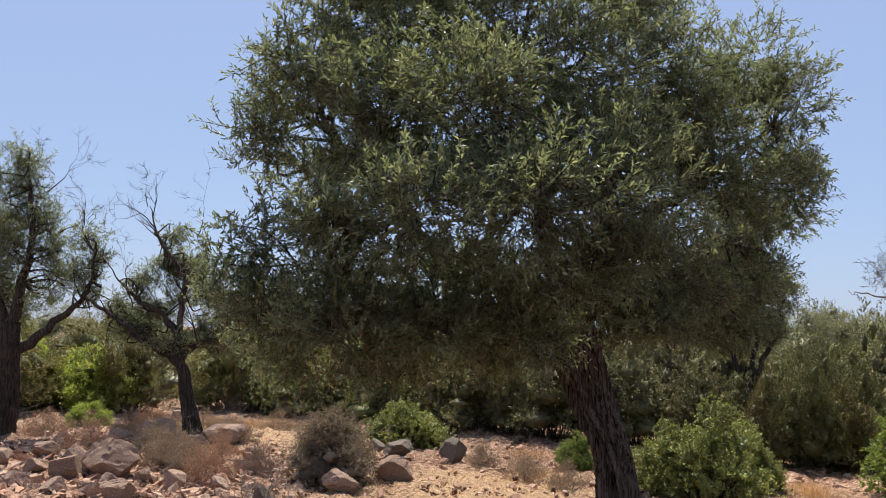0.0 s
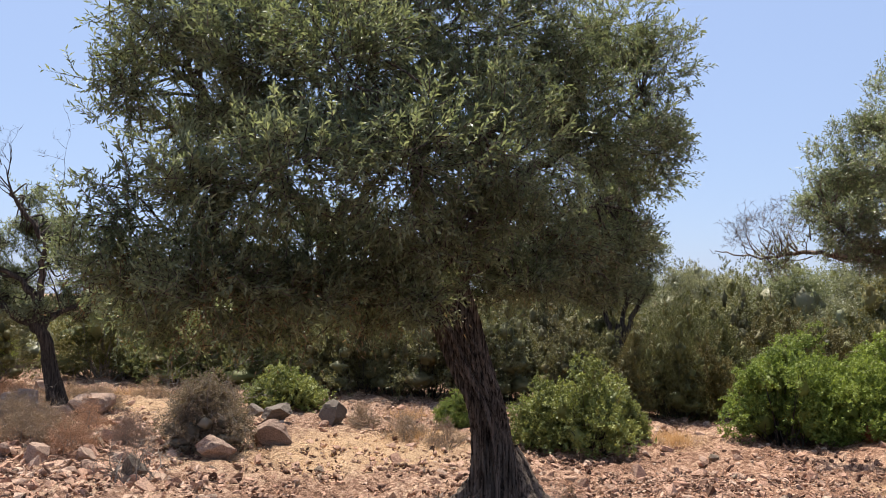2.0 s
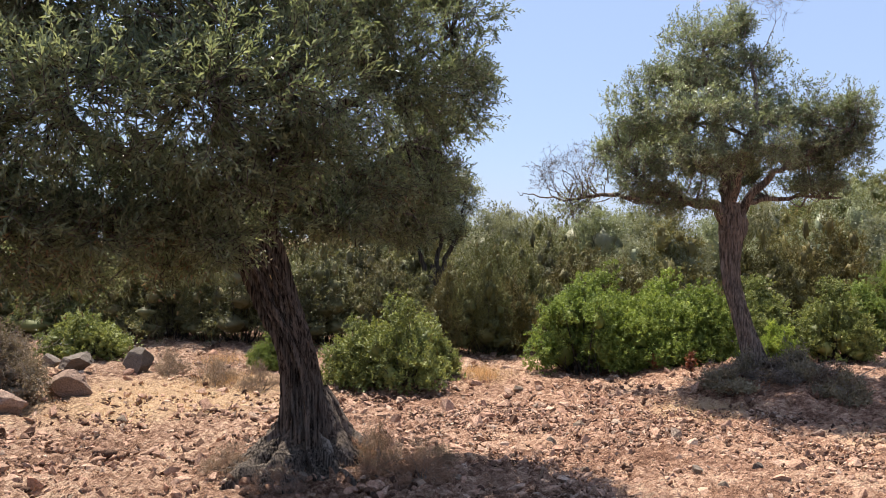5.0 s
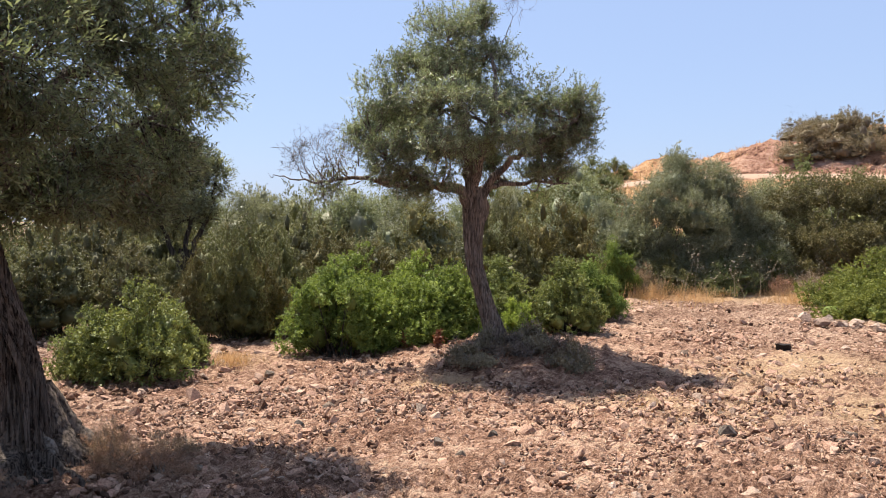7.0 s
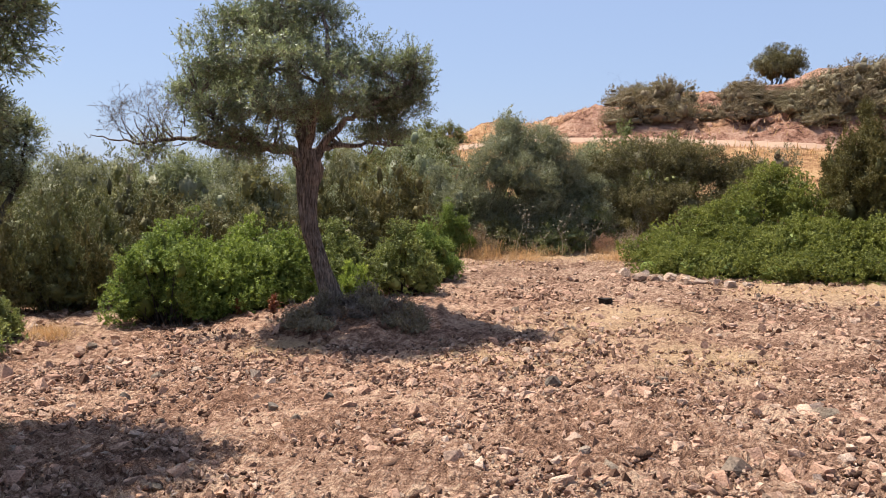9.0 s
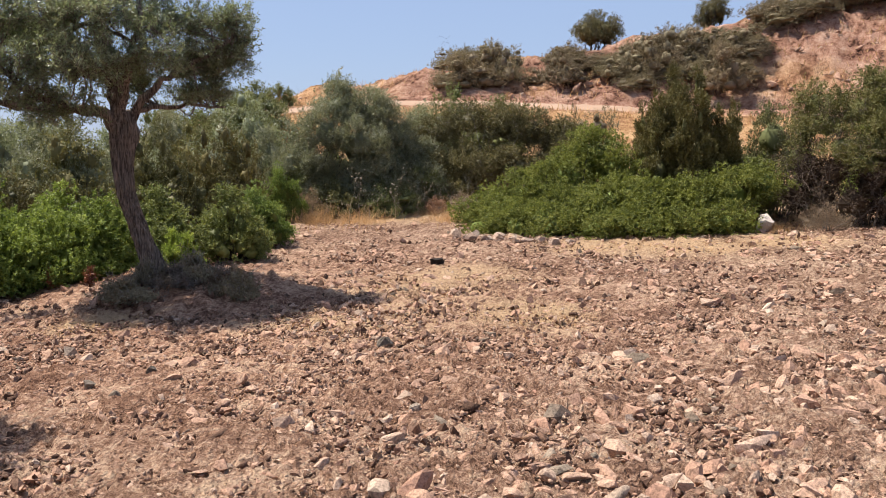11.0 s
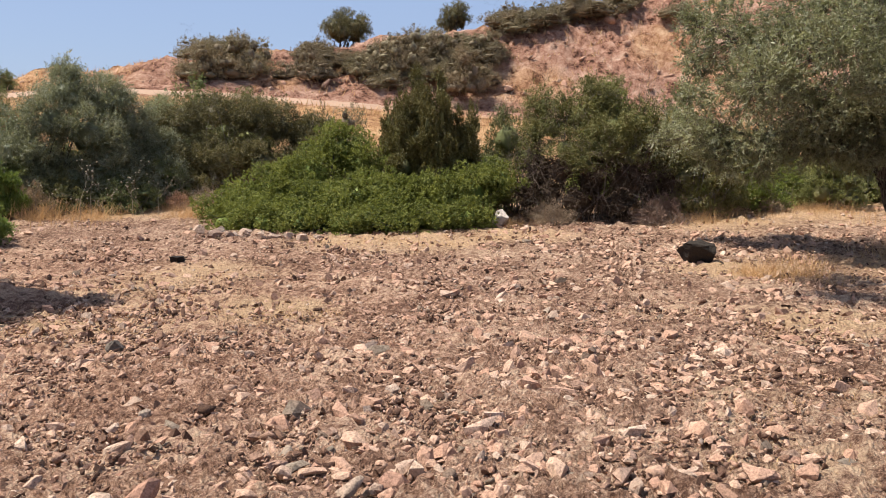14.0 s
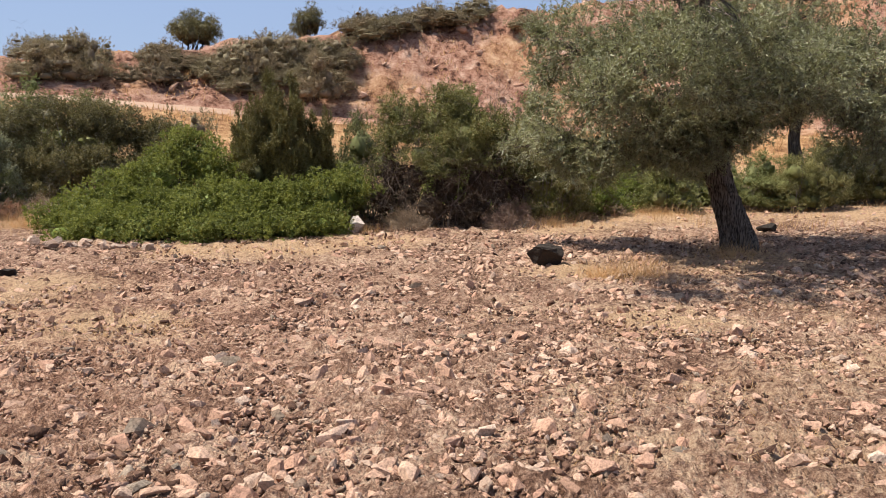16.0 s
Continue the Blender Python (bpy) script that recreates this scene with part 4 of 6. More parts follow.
SHRUBS_MAQUIS_BACK = [
    (-4.03, 16.74, 0.89, 1.81), (-2.47, 16.74, 1.0, 1.55), (-0.99, 16.23, 0.97, 1.74),
    (-7.65, 14.74, 0.69, 1.62), (-4.38, 19.78, 0.97, 1.18), (-2.61, 19.33, 0.97, 1.36),
    (22.16, 20.79, 0.91, 1.69), (27.34, 24.38, 0.61, 1.06), (22.22, -8.43, 0.64, 1.47),
    (21.77, -9.07, 0.69, 1.54), (21.83, -9.76, 0.69, 1.65), (20.82, -3.87, 0.74, 1.4),
    (22.25, -3.13, 0.65, 1.48), (21.95, -5.32, 0.57, 1.34), (21.52, -0.52, 0.64, 3.11),
    (19.6, 14.3, 0.8, 1.9), (18.6, 14.6, 0.7, 1.6),
]
SHRUBS_MAQUIS = SHRUBS_MAQUIS_FRONT + SHRUBS_MAQUIS_BACK

# bushes at the foot of the hill: bearing, distance, half-width, height of the tops in degrees
FOOTHILL = [(40.6, 26, 0.9, 1.9), (42.0, 27, 1.0, 2.3), (43.4, 26, 0.9, 2.2), (44.6, 28, 1.0, 2.9), (46.0, 28, 0.9, 3.2), (47.0, 27, 0.7, 2.9), (45.2, 25, 0.8, 1.6), (43.0, 24, 0.8, 1.3), (47.6, 26, 0.6, 1.6)]

SHRUBS_BRIGHT = [
    (20.12, -1.94, 0.79, 1.19), (21.23, -2.99, 0.62, 0.92), (20.95, 0.88, 1.11, 2.89),
    (22.45, -5.15, 0.58, 1.04),
]

SHRUBS_HILL_FRONT = [
    (32.27, 18.64, 1.22, 1.43), (32.91, 17.84, 1.35, 1.74), (33.66, 17.05, 1.03, 1.94),
    (34.26, 14.71, 0.65, 1.54), (35.88, 11.42, 1.09, 1.79), (36.67, 10.17, 1.11, 1.95),
    (35.33, 8.1, 0.9, 2.11), (40.38, 7.1, 1.28, 0.95), (37.8, 7.66, 1.26, 1.11),
    (39.93, 5.43, 1.16, 0.89), (40.86, 3.39, 1.56, 0.95), (41.67, 1.56, 1.05, 0.9),
    (39.86, 5.94, 1.01, 0.87), (35.4, 12.49, 0.84, 0.94), (41.45, 4.51, 0.75, 0.62),
    (40.3, -0.58, 0.91, 0.76), (36.98, 11.01, 1.24, 1.35), (37.57, 9.65, 1.25, 1.32),
    (38.17, 7.74, 1.14, 1.0),
]
SHRUBS_HILL_BACK = [
    (39.78, 6.47, 1.15, 0.95), (40.76, 4.47, 1.16, 0.95), (37.14, 12.6, 0.88, 0.99),
    (36.07, 10.25, 0.97, 0.96), (40.95, 2.05, 1.03, 0.9), (34.16, 15.62, 0.58, 0.73),
    (34.77, 14.2, 0.71, 0.7), (37.31, 8.06, 1.12, 0.85), (41.07, 7.22, 1.13, 0.86),
    (39.9, 5.69, 1.01, 0.75), (35.12, 11.42, 0.95, 0.81), (36.08, 9.26, 0.97, 0.83),
    (36.29, 7.34, 0.85, 0.83), (40.84, 3.65, 1.02, 0.76), (35.81, 13.13, 0.73, 0.67),
    (24.74, 10.23, 0.68, 0.91), (24.78, 9.55, 0.93, 2.1), (37.19, 20.79, 1.87, 0.86),
    (36.26, 19.68, 2.14, 1.01),
]
hill_rng = np.random.default_rng(23)
SHRUBS_HILL_BAND = []
for _ in range(30):
    a, d = math.radians(hill_rng.uniform(66.5, 78.5)), hill_rng.uniform(37.4, 40.6)
    SHRUBS_HILL_BAND.append((d * math.sin(a), d * math.cos(a), hill_rng.uniform(0.5, 1.0), hill_rng.uniform(0.4, 0.75)))
SHRUBS_HILL = SHRUBS_HILL_FRONT + SHRUBS_HILL_BACK + SHRUBS_HILL_BAND

SHRUBS_HILLTREE = [
    (41.03, 15.51, 1.15, 2.35), (41.63, 10.01, 0.75, 2.0),
]

SHRUBS_HILLOLIVE = [
    (24.65, 18.94, 0.53, 1.43),
]

SHRUBS_THORN = [
    (7.09, 7.77, 0.342, 0.221), (7.34, 7.02, 0.27, 0.312), (6.47, 7.89, 0.342, 0.221),
    (7.38, 7.78, 0.27, 0.312), (7.54, 7.38, 0.342, 0.221), (7.0, 8.1, 0.225, 0.288),
]

SHRUBS_DRY = [
    (-3.54, 12.07, 0.46, 0.35), (-3.95, 11.63, 0.4, 0.35), (-2.75, 11.25, 0.32, 0.35),
    (-2.12, 9.85, 0.25, 0.35), (-2.93, 9.86, 0.31, 0.35), (-3.48, 10.55, 0.32, 0.35),
    (-2.67, 10.23, 0.36, 0.35), (-4.17, 11.2, 0.22, 0.35), (0.55, 11.6, 0.26, 0.35),
    (1.09, 10.78, 0.32, 0.35), (-2.6, 13.66, 0.35, 0.35), (-5.48, 11.71, 0.35, 0.35),
    (1.81, 6.08, 0.17, 0.35), (1.49, 10.22, 0.27, 0.35), (17.72, -0.12, 0.7, 0.61),
    (19.15, -1.36, 0.63, 0.55), (20.05, -2.46, 0.59, 0.47), (22.93, -4.97, 0.74, 0.6),
    (23.58, -6.59, 0.68, 0.5), (15.37, 12.71, 0.4, 0.81), (17.84, 9.98, 0.51, 0.59),
    (17.96, 2.15, 0.56, 0.35), (17.25, 1.94, 0.46, 0.48), (17.79, 10.67, 0.53, 0.43),
    (1.85, 6.1, 0.36, 0.24), (2.05, 5.75, 0.3, 0.2), (0.8, 6.35, 0.26, 0.2),
    (2.25, 6.2, 0.3, 0.18), (1.0, 5.75, 0.28, 0.16), (-3.0, 9.6, 0.4, 0.42),
    (-2.55, 9.3, 0.35, 0.35), (-3.4, 10.0, 0.4, 0.4), (-4.2, 10.2, 0.4, 0.45),
]

SHRUBS_RED = [
    (6.61, 9.48, 0.12, 0.48), (6.89, 9.1, 0.12, 0.35),
]

BRAMBLE = [
    (18.37, 2.1, 1.86, 0.46, 0.36), (18.45, 1.56, 2.11, 0.54, 0.42), (18.72, 1.16, 2.43, 0.49, 0.49),
    (18.17, 0.82, 1.82, 0.65, 0.48), (18.42, 0.29, 1.89, 0.48, 0.48), (18.04, 1.75, 1.39, 0.48, 0.42),
    (17.99, 1.09, 1.4, 0.53, 0.41), (18.14, 0.39, 1.29, 0.42, 0.42), (18.63, 2.5, 1.74, 0.34, 0.34),
    (18.5, 0.04, 1.53, 0.36, 0.42), (17.74, 1.3, 1.11, 0.47, 0.29), (18.6, 2.38, 2.29, 0.31, 0.31),
    (18.45, 2.6, 1.19, 0.34, 0.37), (18.59, -0.27, 1.24, 0.3, 0.43),
]

BRAMBLE_CANES = [
    (18.08, 1.87, 0.97, 0.42, 0.48), (18.02, 1.21, 0.87, 0.54, 0.6), (18.07, 0.49, 0.82, 0.54, 0.65),
    (18.19, 0.08, 0.64, 0.36, 0.6), (17.89, 0.71, 0.29, 0.71, 0.41), (17.93, 1.55, 0.39, 0.54, 0.42),
    (18.0, 2.04, 0.44, 0.36, 0.36), (18.54, 0.4, 1.29, 0.37, 0.37), (18.48, 1.25, 1.33, 0.49, 0.37),
    (18.24, 2.38, 0.96, 0.42, 0.67), (18.07, 2.53, 0.48, 0.36, 0.42), (18.43, -0.28, 0.76, 0.3, 0.54),
]

OLIVE_BUSH = [
    (17.11, 13.1, 2.54, 0.59, 0.49), (17.81, 12.76, 2.4, 0.64, 0.57), (16.66, 13.17, 1.91, 0.63, 0.56),
    (16.99, 12.49, 1.62, 0.75, 0.62), (18.23, 12.38, 1.83, 0.6, 0.64), (17.29, 13.24, 3.02, 0.31, 0.26),
    (16.34, 13.26, 1.14, 0.53, 0.53), (17.37, 12.26, 0.93, 0.76, 0.55), (18.44, 12.16, 1.19, 0.54, 0.64),
    (16.72, 12.78, 0.66, 0.62, 0.41), (17.58, 11.92, 0.45, 0.69, 0.44), (18.43, 11.61, 0.57, 0.63, 0.53),
    (18.95, 11.86, 1.19, 0.43, 0.5), (16.99, 12.15, 0.26, 0.68, 0.3), (16.22, 13.07, 0.46, 0.48, 0.41),
]

DARK_MAQUIS = [
    (19.26, 12.67, 1.48, 0.68, 0.64), (19.91, 11.99, 1.84, 0.64, 0.55), (20.66, 11.35, 2.17, 0.62, 0.47),
    (20.99, 10.47, 2.0, 0.65, 0.54), (21.26, 9.75, 1.87, 0.59, 0.56), (21.5, 9.02, 1.6, 0.58, 0.55),
    (19.21, 11.94, 0.8, 0.83, 0.6), (19.9, 10.94, 1.0, 0.83, 0.63), (20.46, 9.88, 0.9, 0.75, 0.6),
    (18.92, 13.19, 1.11, 0.61, 0.68), (19.34, 11.16, 0.35, 0.74, 0.37), (21.08, 9.17, 0.88, 0.61, 0.46),
]

GREEN_MOUND_FRONT = [
    (16.08, 8.77, 0.03, 0.44, 0.24), (16.25, 8.22, 0.23, 0.56, 0.42), (16.44, 7.49, 0.48, 0.62, 0.56),
    (16.84, 6.9, 0.83, 0.63, 0.63), (17.43, 6.48, 1.26, 0.56, 0.59), (17.34, 6.03, 1.04, 0.47, 0.53),
    (16.1, 6.43, 0.25, 0.71, 0.38), (16.37, 5.74, 0.35, 0.67, 0.47), (16.63, 5.03, 0.35, 0.62, 0.45),
    (16.8, 4.27, 0.39, 0.62, 0.47), (17.07, 3.59, 0.5, 0.57, 0.53),
]
GREEN_MOUND_BACK = [
    (17.44, 3.02, 0.68, 0.44, 0.47), (16.6, 3.65, 0.04, 0.67, 0.22), (16.28, 5.03, -0.02, 0.72, 0.2),
    (16.0, 7.3, 0.01, 0.66, 0.2), (15.99, 8.44, -0.09, 0.5, 0.15), (15.96, 6.38, -0.04, 0.6, 0.17),
    (16.02, 5.89, 0.08, 0.54, 0.24), (16.44, 4.29, -0.01, 0.61, 0.18), (16.16, 6.91, 0.29, 0.61, 0.39),
    (16.08, 7.67, 0.11, 0.55, 0.28), (17.03, 5.62, 0.71, 0.52, 0.4), (15.0, 8.0, -0.08, 0.42, 0.24),
    (15.0, 7.2, -0.06, 0.5, 0.28), (15.1, 6.4, -0.06, 0.5, 0.28), (15.2, 5.6, -0.04, 0.5, 0.28),
    (15.5, 4.8, -0.02, 0.5, 0.28), (15.9, 4.1, 0.02, 0.5, 0.3), (16.2, 3.5, 0.08, 0.45, 0.3),
    (15.5, 7.6, 0.08, 0.5, 0.32), (15.5, 6.7, 0.12, 0.5, 0.34), (15.6, 5.9, 0.12, 0.5, 0.34),
    (15.9, 5.0, 0.14, 0.5, 0.34),
]
GREEN_MOUND = GREEN_MOUND_FRONT + GREEN_MOUND_BACK

ROCKS_DARK = [
    (12.78, -0.7, 0.5, 0.34), (16.83, -5.09, 0.43, 0.17), (11.07, 6.55, 0.23, 0.11),
]

ROCKS_GREY = [
    (-0.61, 11.9, 0.41, 0.23), (-0.94, 12.07, 0.25, 0.19), (0.19, 11.79, 0.42, 0.33),
    (-1.71, 8.23, 0.26, 0.26), (3.87, 10.71, 0.19, 0.11), (4.15, 5.34, 0.08, 0.07),
    (4.64, 5.24, 0.1, 0.08), (6.31, 4.2, 0.17, 0.1), (3.55, 6.59, 0.1, 0.07),
]

ROCKS_LIGHT = [
    (14.42, 8.18, 0.26, 0.14), (14.05, 7.72, 0.17, 0.1), (14.49, 7.78, 0.22, 0.12),
    (14.07, 7.3, 0.15, 0.09), (14.3, 7.2, 0.24, 0.12), (14.21, 6.83, 0.2, 0.1),
    (13.91, 6.45, 0.25, 0.11), (14.15, 6.26, 0.17, 0.09), (13.94, 5.9, 0.21, 0.1),
    (14.1, 5.68, 0.15, 0.08),
]

ROCKS_PALE = [
    (1.19, 5.89, 0.14, 0.08),
]

ROCKS_ROCK = [
    (-1.13, 9.3, 0.47, 0.26), (-0.58, 10.12, 0.44, 0.3), (-3.53, 9.19, 0.58, 0.4),
    (-3.92, 9.01, 0.37, 0.25), (-3.58, 10.97, 0.55, 0.26), (-2.86, 11.01, 0.6, 0.25),
    (-3.11, 8.36, 0.4, 0.21), (-3.8, 9.41, 0.28, 0.31), (-4.41, 9.25, 0.28, 0.16),
    (-3.86, 8.53, 0.25, 0.15), (-4.45, 14.48, 0.39, 0.19), (14.08, 8.0, 0.19, 0.15),
    (13.74, 7.5, 0.25, 0.15), (13.89, 6.96, 0.19, 0.1), (13.77, 6.6, 0.16, 0.1),
    (13.95, 7.32, 0.15, 0.09), (6.08, 6.11, 0.13, 0.08), (-2.75, 8.9, 0.302, 0.187),
    (-3.15, 9.05, 0.216, 0.144), (-4.15, 9.6, 0.324, 0.216), (-4.6, 9.9, 0.288, 0.173),
    (-2.35, 9.0, 0.216, 0.13), (-4.35, 8.75, 0.252, 0.144), (-2.2, 8.6, 0.202, 0.115),
    (-3.4, 8.75, 0.245, 0.158), (-4.9, 9.5, 0.288, 0.187), (-3.0, 10.5, 0.288, 0.173),
    (-2.3, 10.4, 0.216, 0.144), (-4.0, 10.6, 0.274, 0.173),
]

ROCKS_WHITE = [
    (16.69, 2.9, 0.38, 0.34),
]

STRAW_A = [
    (0.36, 10.19, 1.1, 1.0), (1.2, 10.4, 1.0, 1.0), (-0.03, 9.33, 0.8, 0.9),
    (0.8, 9.69, 0.9, 0.9), (-0.91, 9.68, 0.8, 0.7), (-2.7, 12.24, 1.5, 0.9),
    (4.52, 10.43, 0.5, 0.7), (5.85, 7.46, 0.5, 0.8), (7.15, 5.48, 0.9, 0.6),
    (9.35, 5.74, 1.2, 0.6), (8.07, 3.55, 0.8, 0.5), (8.3, 3.8, 0.8, 0.9),
    (14.08, 4.98, 1.2, 0.9), (14.4, 3.77, 1.4, 0.9), (15.46, 2.38, 1.2, 0.8),
    (10.43, 5.72, 1.2, 0.6), (16.43, 13.5, 1.5, 1.0), (16.5, 11.51, 1.2, 1.0),
    (18.0, 10.87, 1.5, 1.0), (7.47, 4.91, 1.2, 0.45), (12.25, -1.2, 0.9, 0.8),
    (8.88, -1.72, 0.8, 0.8), (17.98, -1.3, 1.5, 0.9), (19.53, -3.28, 1.8, 0.8),
]

STRAW_B = [
    (21.1, -6.2, 2.2, 0.7), (23.34, -9.01, 2.5, 0.7), (12.77, -3.43, 1.5, 0.5),
    (9.22, -3.55, 0.7, 0.33), (19.87, 11.87, 1.4, 1.0), (8.24, 3.59, 0.7, 0.7),
    (5.65, 7.5, 0.5, 0.7), (13.97, 4.08, 1.2, 0.7), (6.29, -1.9, 1.0, 0.341),
    (7.22, -2.82, 1.1, 0.374), (4.95, -0.99, 0.7, 0.275), (5.02, -2.06, 0.9, 0.341),
    (9.09, -0.19, 0.9, 0.231), (6.4, -1.02, 0.8, 0.275), (9.82, -3.29, 0.9, 0.33),
]

TUFTS = [
    (4.43, 10.24, 0.26, 0.29), (4.52, 10.43, 0.26, 0.26), (15.08, 12.3, 0.45, 0.64),
    (16.63, 9.69, 0.61, 0.43), (18.03, 10.73, 0.63, 0.44), (11.79, -1.92, 0.53, 0.46),
    (11.78, -1.39, 0.23, 0.31), (15.46, 11.33, 0.56, 0.56), (17.98, -0.83, 0.53, 0.41),
    (20.24, -3.52, 0.79, 0.4), (13.66, -3.66, 0.53, 0.35), (1.24, 10.78, 0.29, 0.22),
    (17.33, 9.52, 0.53, 0.33), (16.83, 4.17, 0.57, 0.28), (16.95, 2.81, 0.45, 0.26),
    (-3.06, 14.23, 0.37, 0.23), (1.3, 12.35, 0.29, 0.25),
]

THISTLES = [
    (15.35, 11.55, 0.82), (15.54, 11.39, 0.63), (16.17, 10.87, 0.69), (16.36, 10.71, 0.75), (16.6, 10.51, 0.57),
    (15.73, 11.23, 0.5),
]

MOUNDS = [(1.35, 6.35, 0.85, 0.08), (7.55, 8.3, 1.25, 0.31), (-3.6, 11.2, 2.2, 0.28)]


def ground_z(x, y):
    """Height of the land: a field that falls gently and then lifts, with a scrub hill and its track beyond."""
    x, y = np.asarray(x, float), np.asarray(y, float)
    d = np.hypot(x, y)
    az = np.degrees(np.arctan2(x, y))
    dc = np.minimum(d, 24.0)
    k = dc / np.maximum(d, 1e-6)
    z = (-0.0216 * x - 0.0207 * y) * k + 0.02 * np.maximum(dc - 9.0, 0) ** 1.28
    for mx, my, r, h in MOUNDS:
        z = z + h * np.exp(-((x - mx) ** 2 + (y - my) ** 2) / (r * r))
    crest = 1.6 + 42.0 * np.tan(np.radians(np.interp(az, [-180, 30, 42, 48, 58, 64, 74, 82, 89, 100, 115, 140, 160, 180],
                                                     [-3.3, -3.3, 1.0, 2.9, 4.7, 5.3, 6.4, 7.8, 8.6, 9.5, 9.5, 6, -3.3, -3.3])))
    track = 1.6 + 34.0 * np.tan(np.radians(np.interp(az, [-180, 30, 46, 54, 62, 72, 84, 110, 140, 180], [-4, -4, 1.8, 2.7, 2.5, 2.0, 1.4, 1.2, 0, -4])))
    s1 = np.clip((d - 24.0) / 9.0, 0, 1)
    s1 = s1 * s1 * (3 - 2 * s1)
    s2 = np.clip((d - 35.6) / 6.4, 0, 1)
    s2 = np.sqrt(s2) * 0.45 + s2 * s2 * (3 - 2 * s2) * 0.55
    z = z + (track - z) * s1
    z = z + 0.10 * (np.clip(d, 32.4, 35.6) - 34.0) * s1
    z = z + np.maximum(crest - z, -0.6) * s2
    # ledges of broken rock across the slope
    q = z / 0.55 + 0.5 * np.sin(az * 0.9) + 0.3 * np.sin(az * 2.3 + 1)
    fr = q - np.floor(q)
    z = z + 0.42 * (np.clip((fr - 0.38) / 0.24, 0, 1) - fr) * np.clip((d - 36.0) / 1.2, 0, 1) * np.clip((43.0 - d) / 1.5, 0, 1) * np.clip((az - 64) / 8, 0, 1)
    far = np.clip((d - 46.0) / 120.0, 0, 1)
    z = z * (1 - far) - 1.0 * far
    rough = np.clip((d - 22) / 10, 0, 1)
    z = z + rough * (1 - far) * (0.22 * np.sin(x * 0.9 + 1.3 * np.sin(y * 0.43)) * np.sin(y * 0.8 + 0.7) * np.clip((d - 36) / 3, 0, 1))
    return z


land_rng = np.random.default_rng(5)


def straw_amount(x, y):
    s = np.zeros_like(x)
    for px, py, r, a in STRAW_A + STRAW_B:
        s = np.maximum(s, a * np.exp(-((x - px) ** 2 + (y - py) ** 2) / (r * r)))
    return s


TABLE = np.random.default_rng(8).random((256, 256))


def soft_noise(x, y, size):
    """Smooth lattice noise from 0 to 1."""
    u, w = x / size, y / size
    i, j = np.floor(u).astype(int), np.floor(w).astype(int)
    a, c = u - i, w - j
    a, c = a * a * (3 - 2 * a), c * c * (3 - 2 * c)
    q = lambda p, r: TABLE[p % 256, r % 256]
    return (q(i, j) * (1 - a) + q(i + 1, j) * a) * (1 - c) + (q(i, j + 1) * (1 - a) + q(i + 1, j + 1) * a) * c


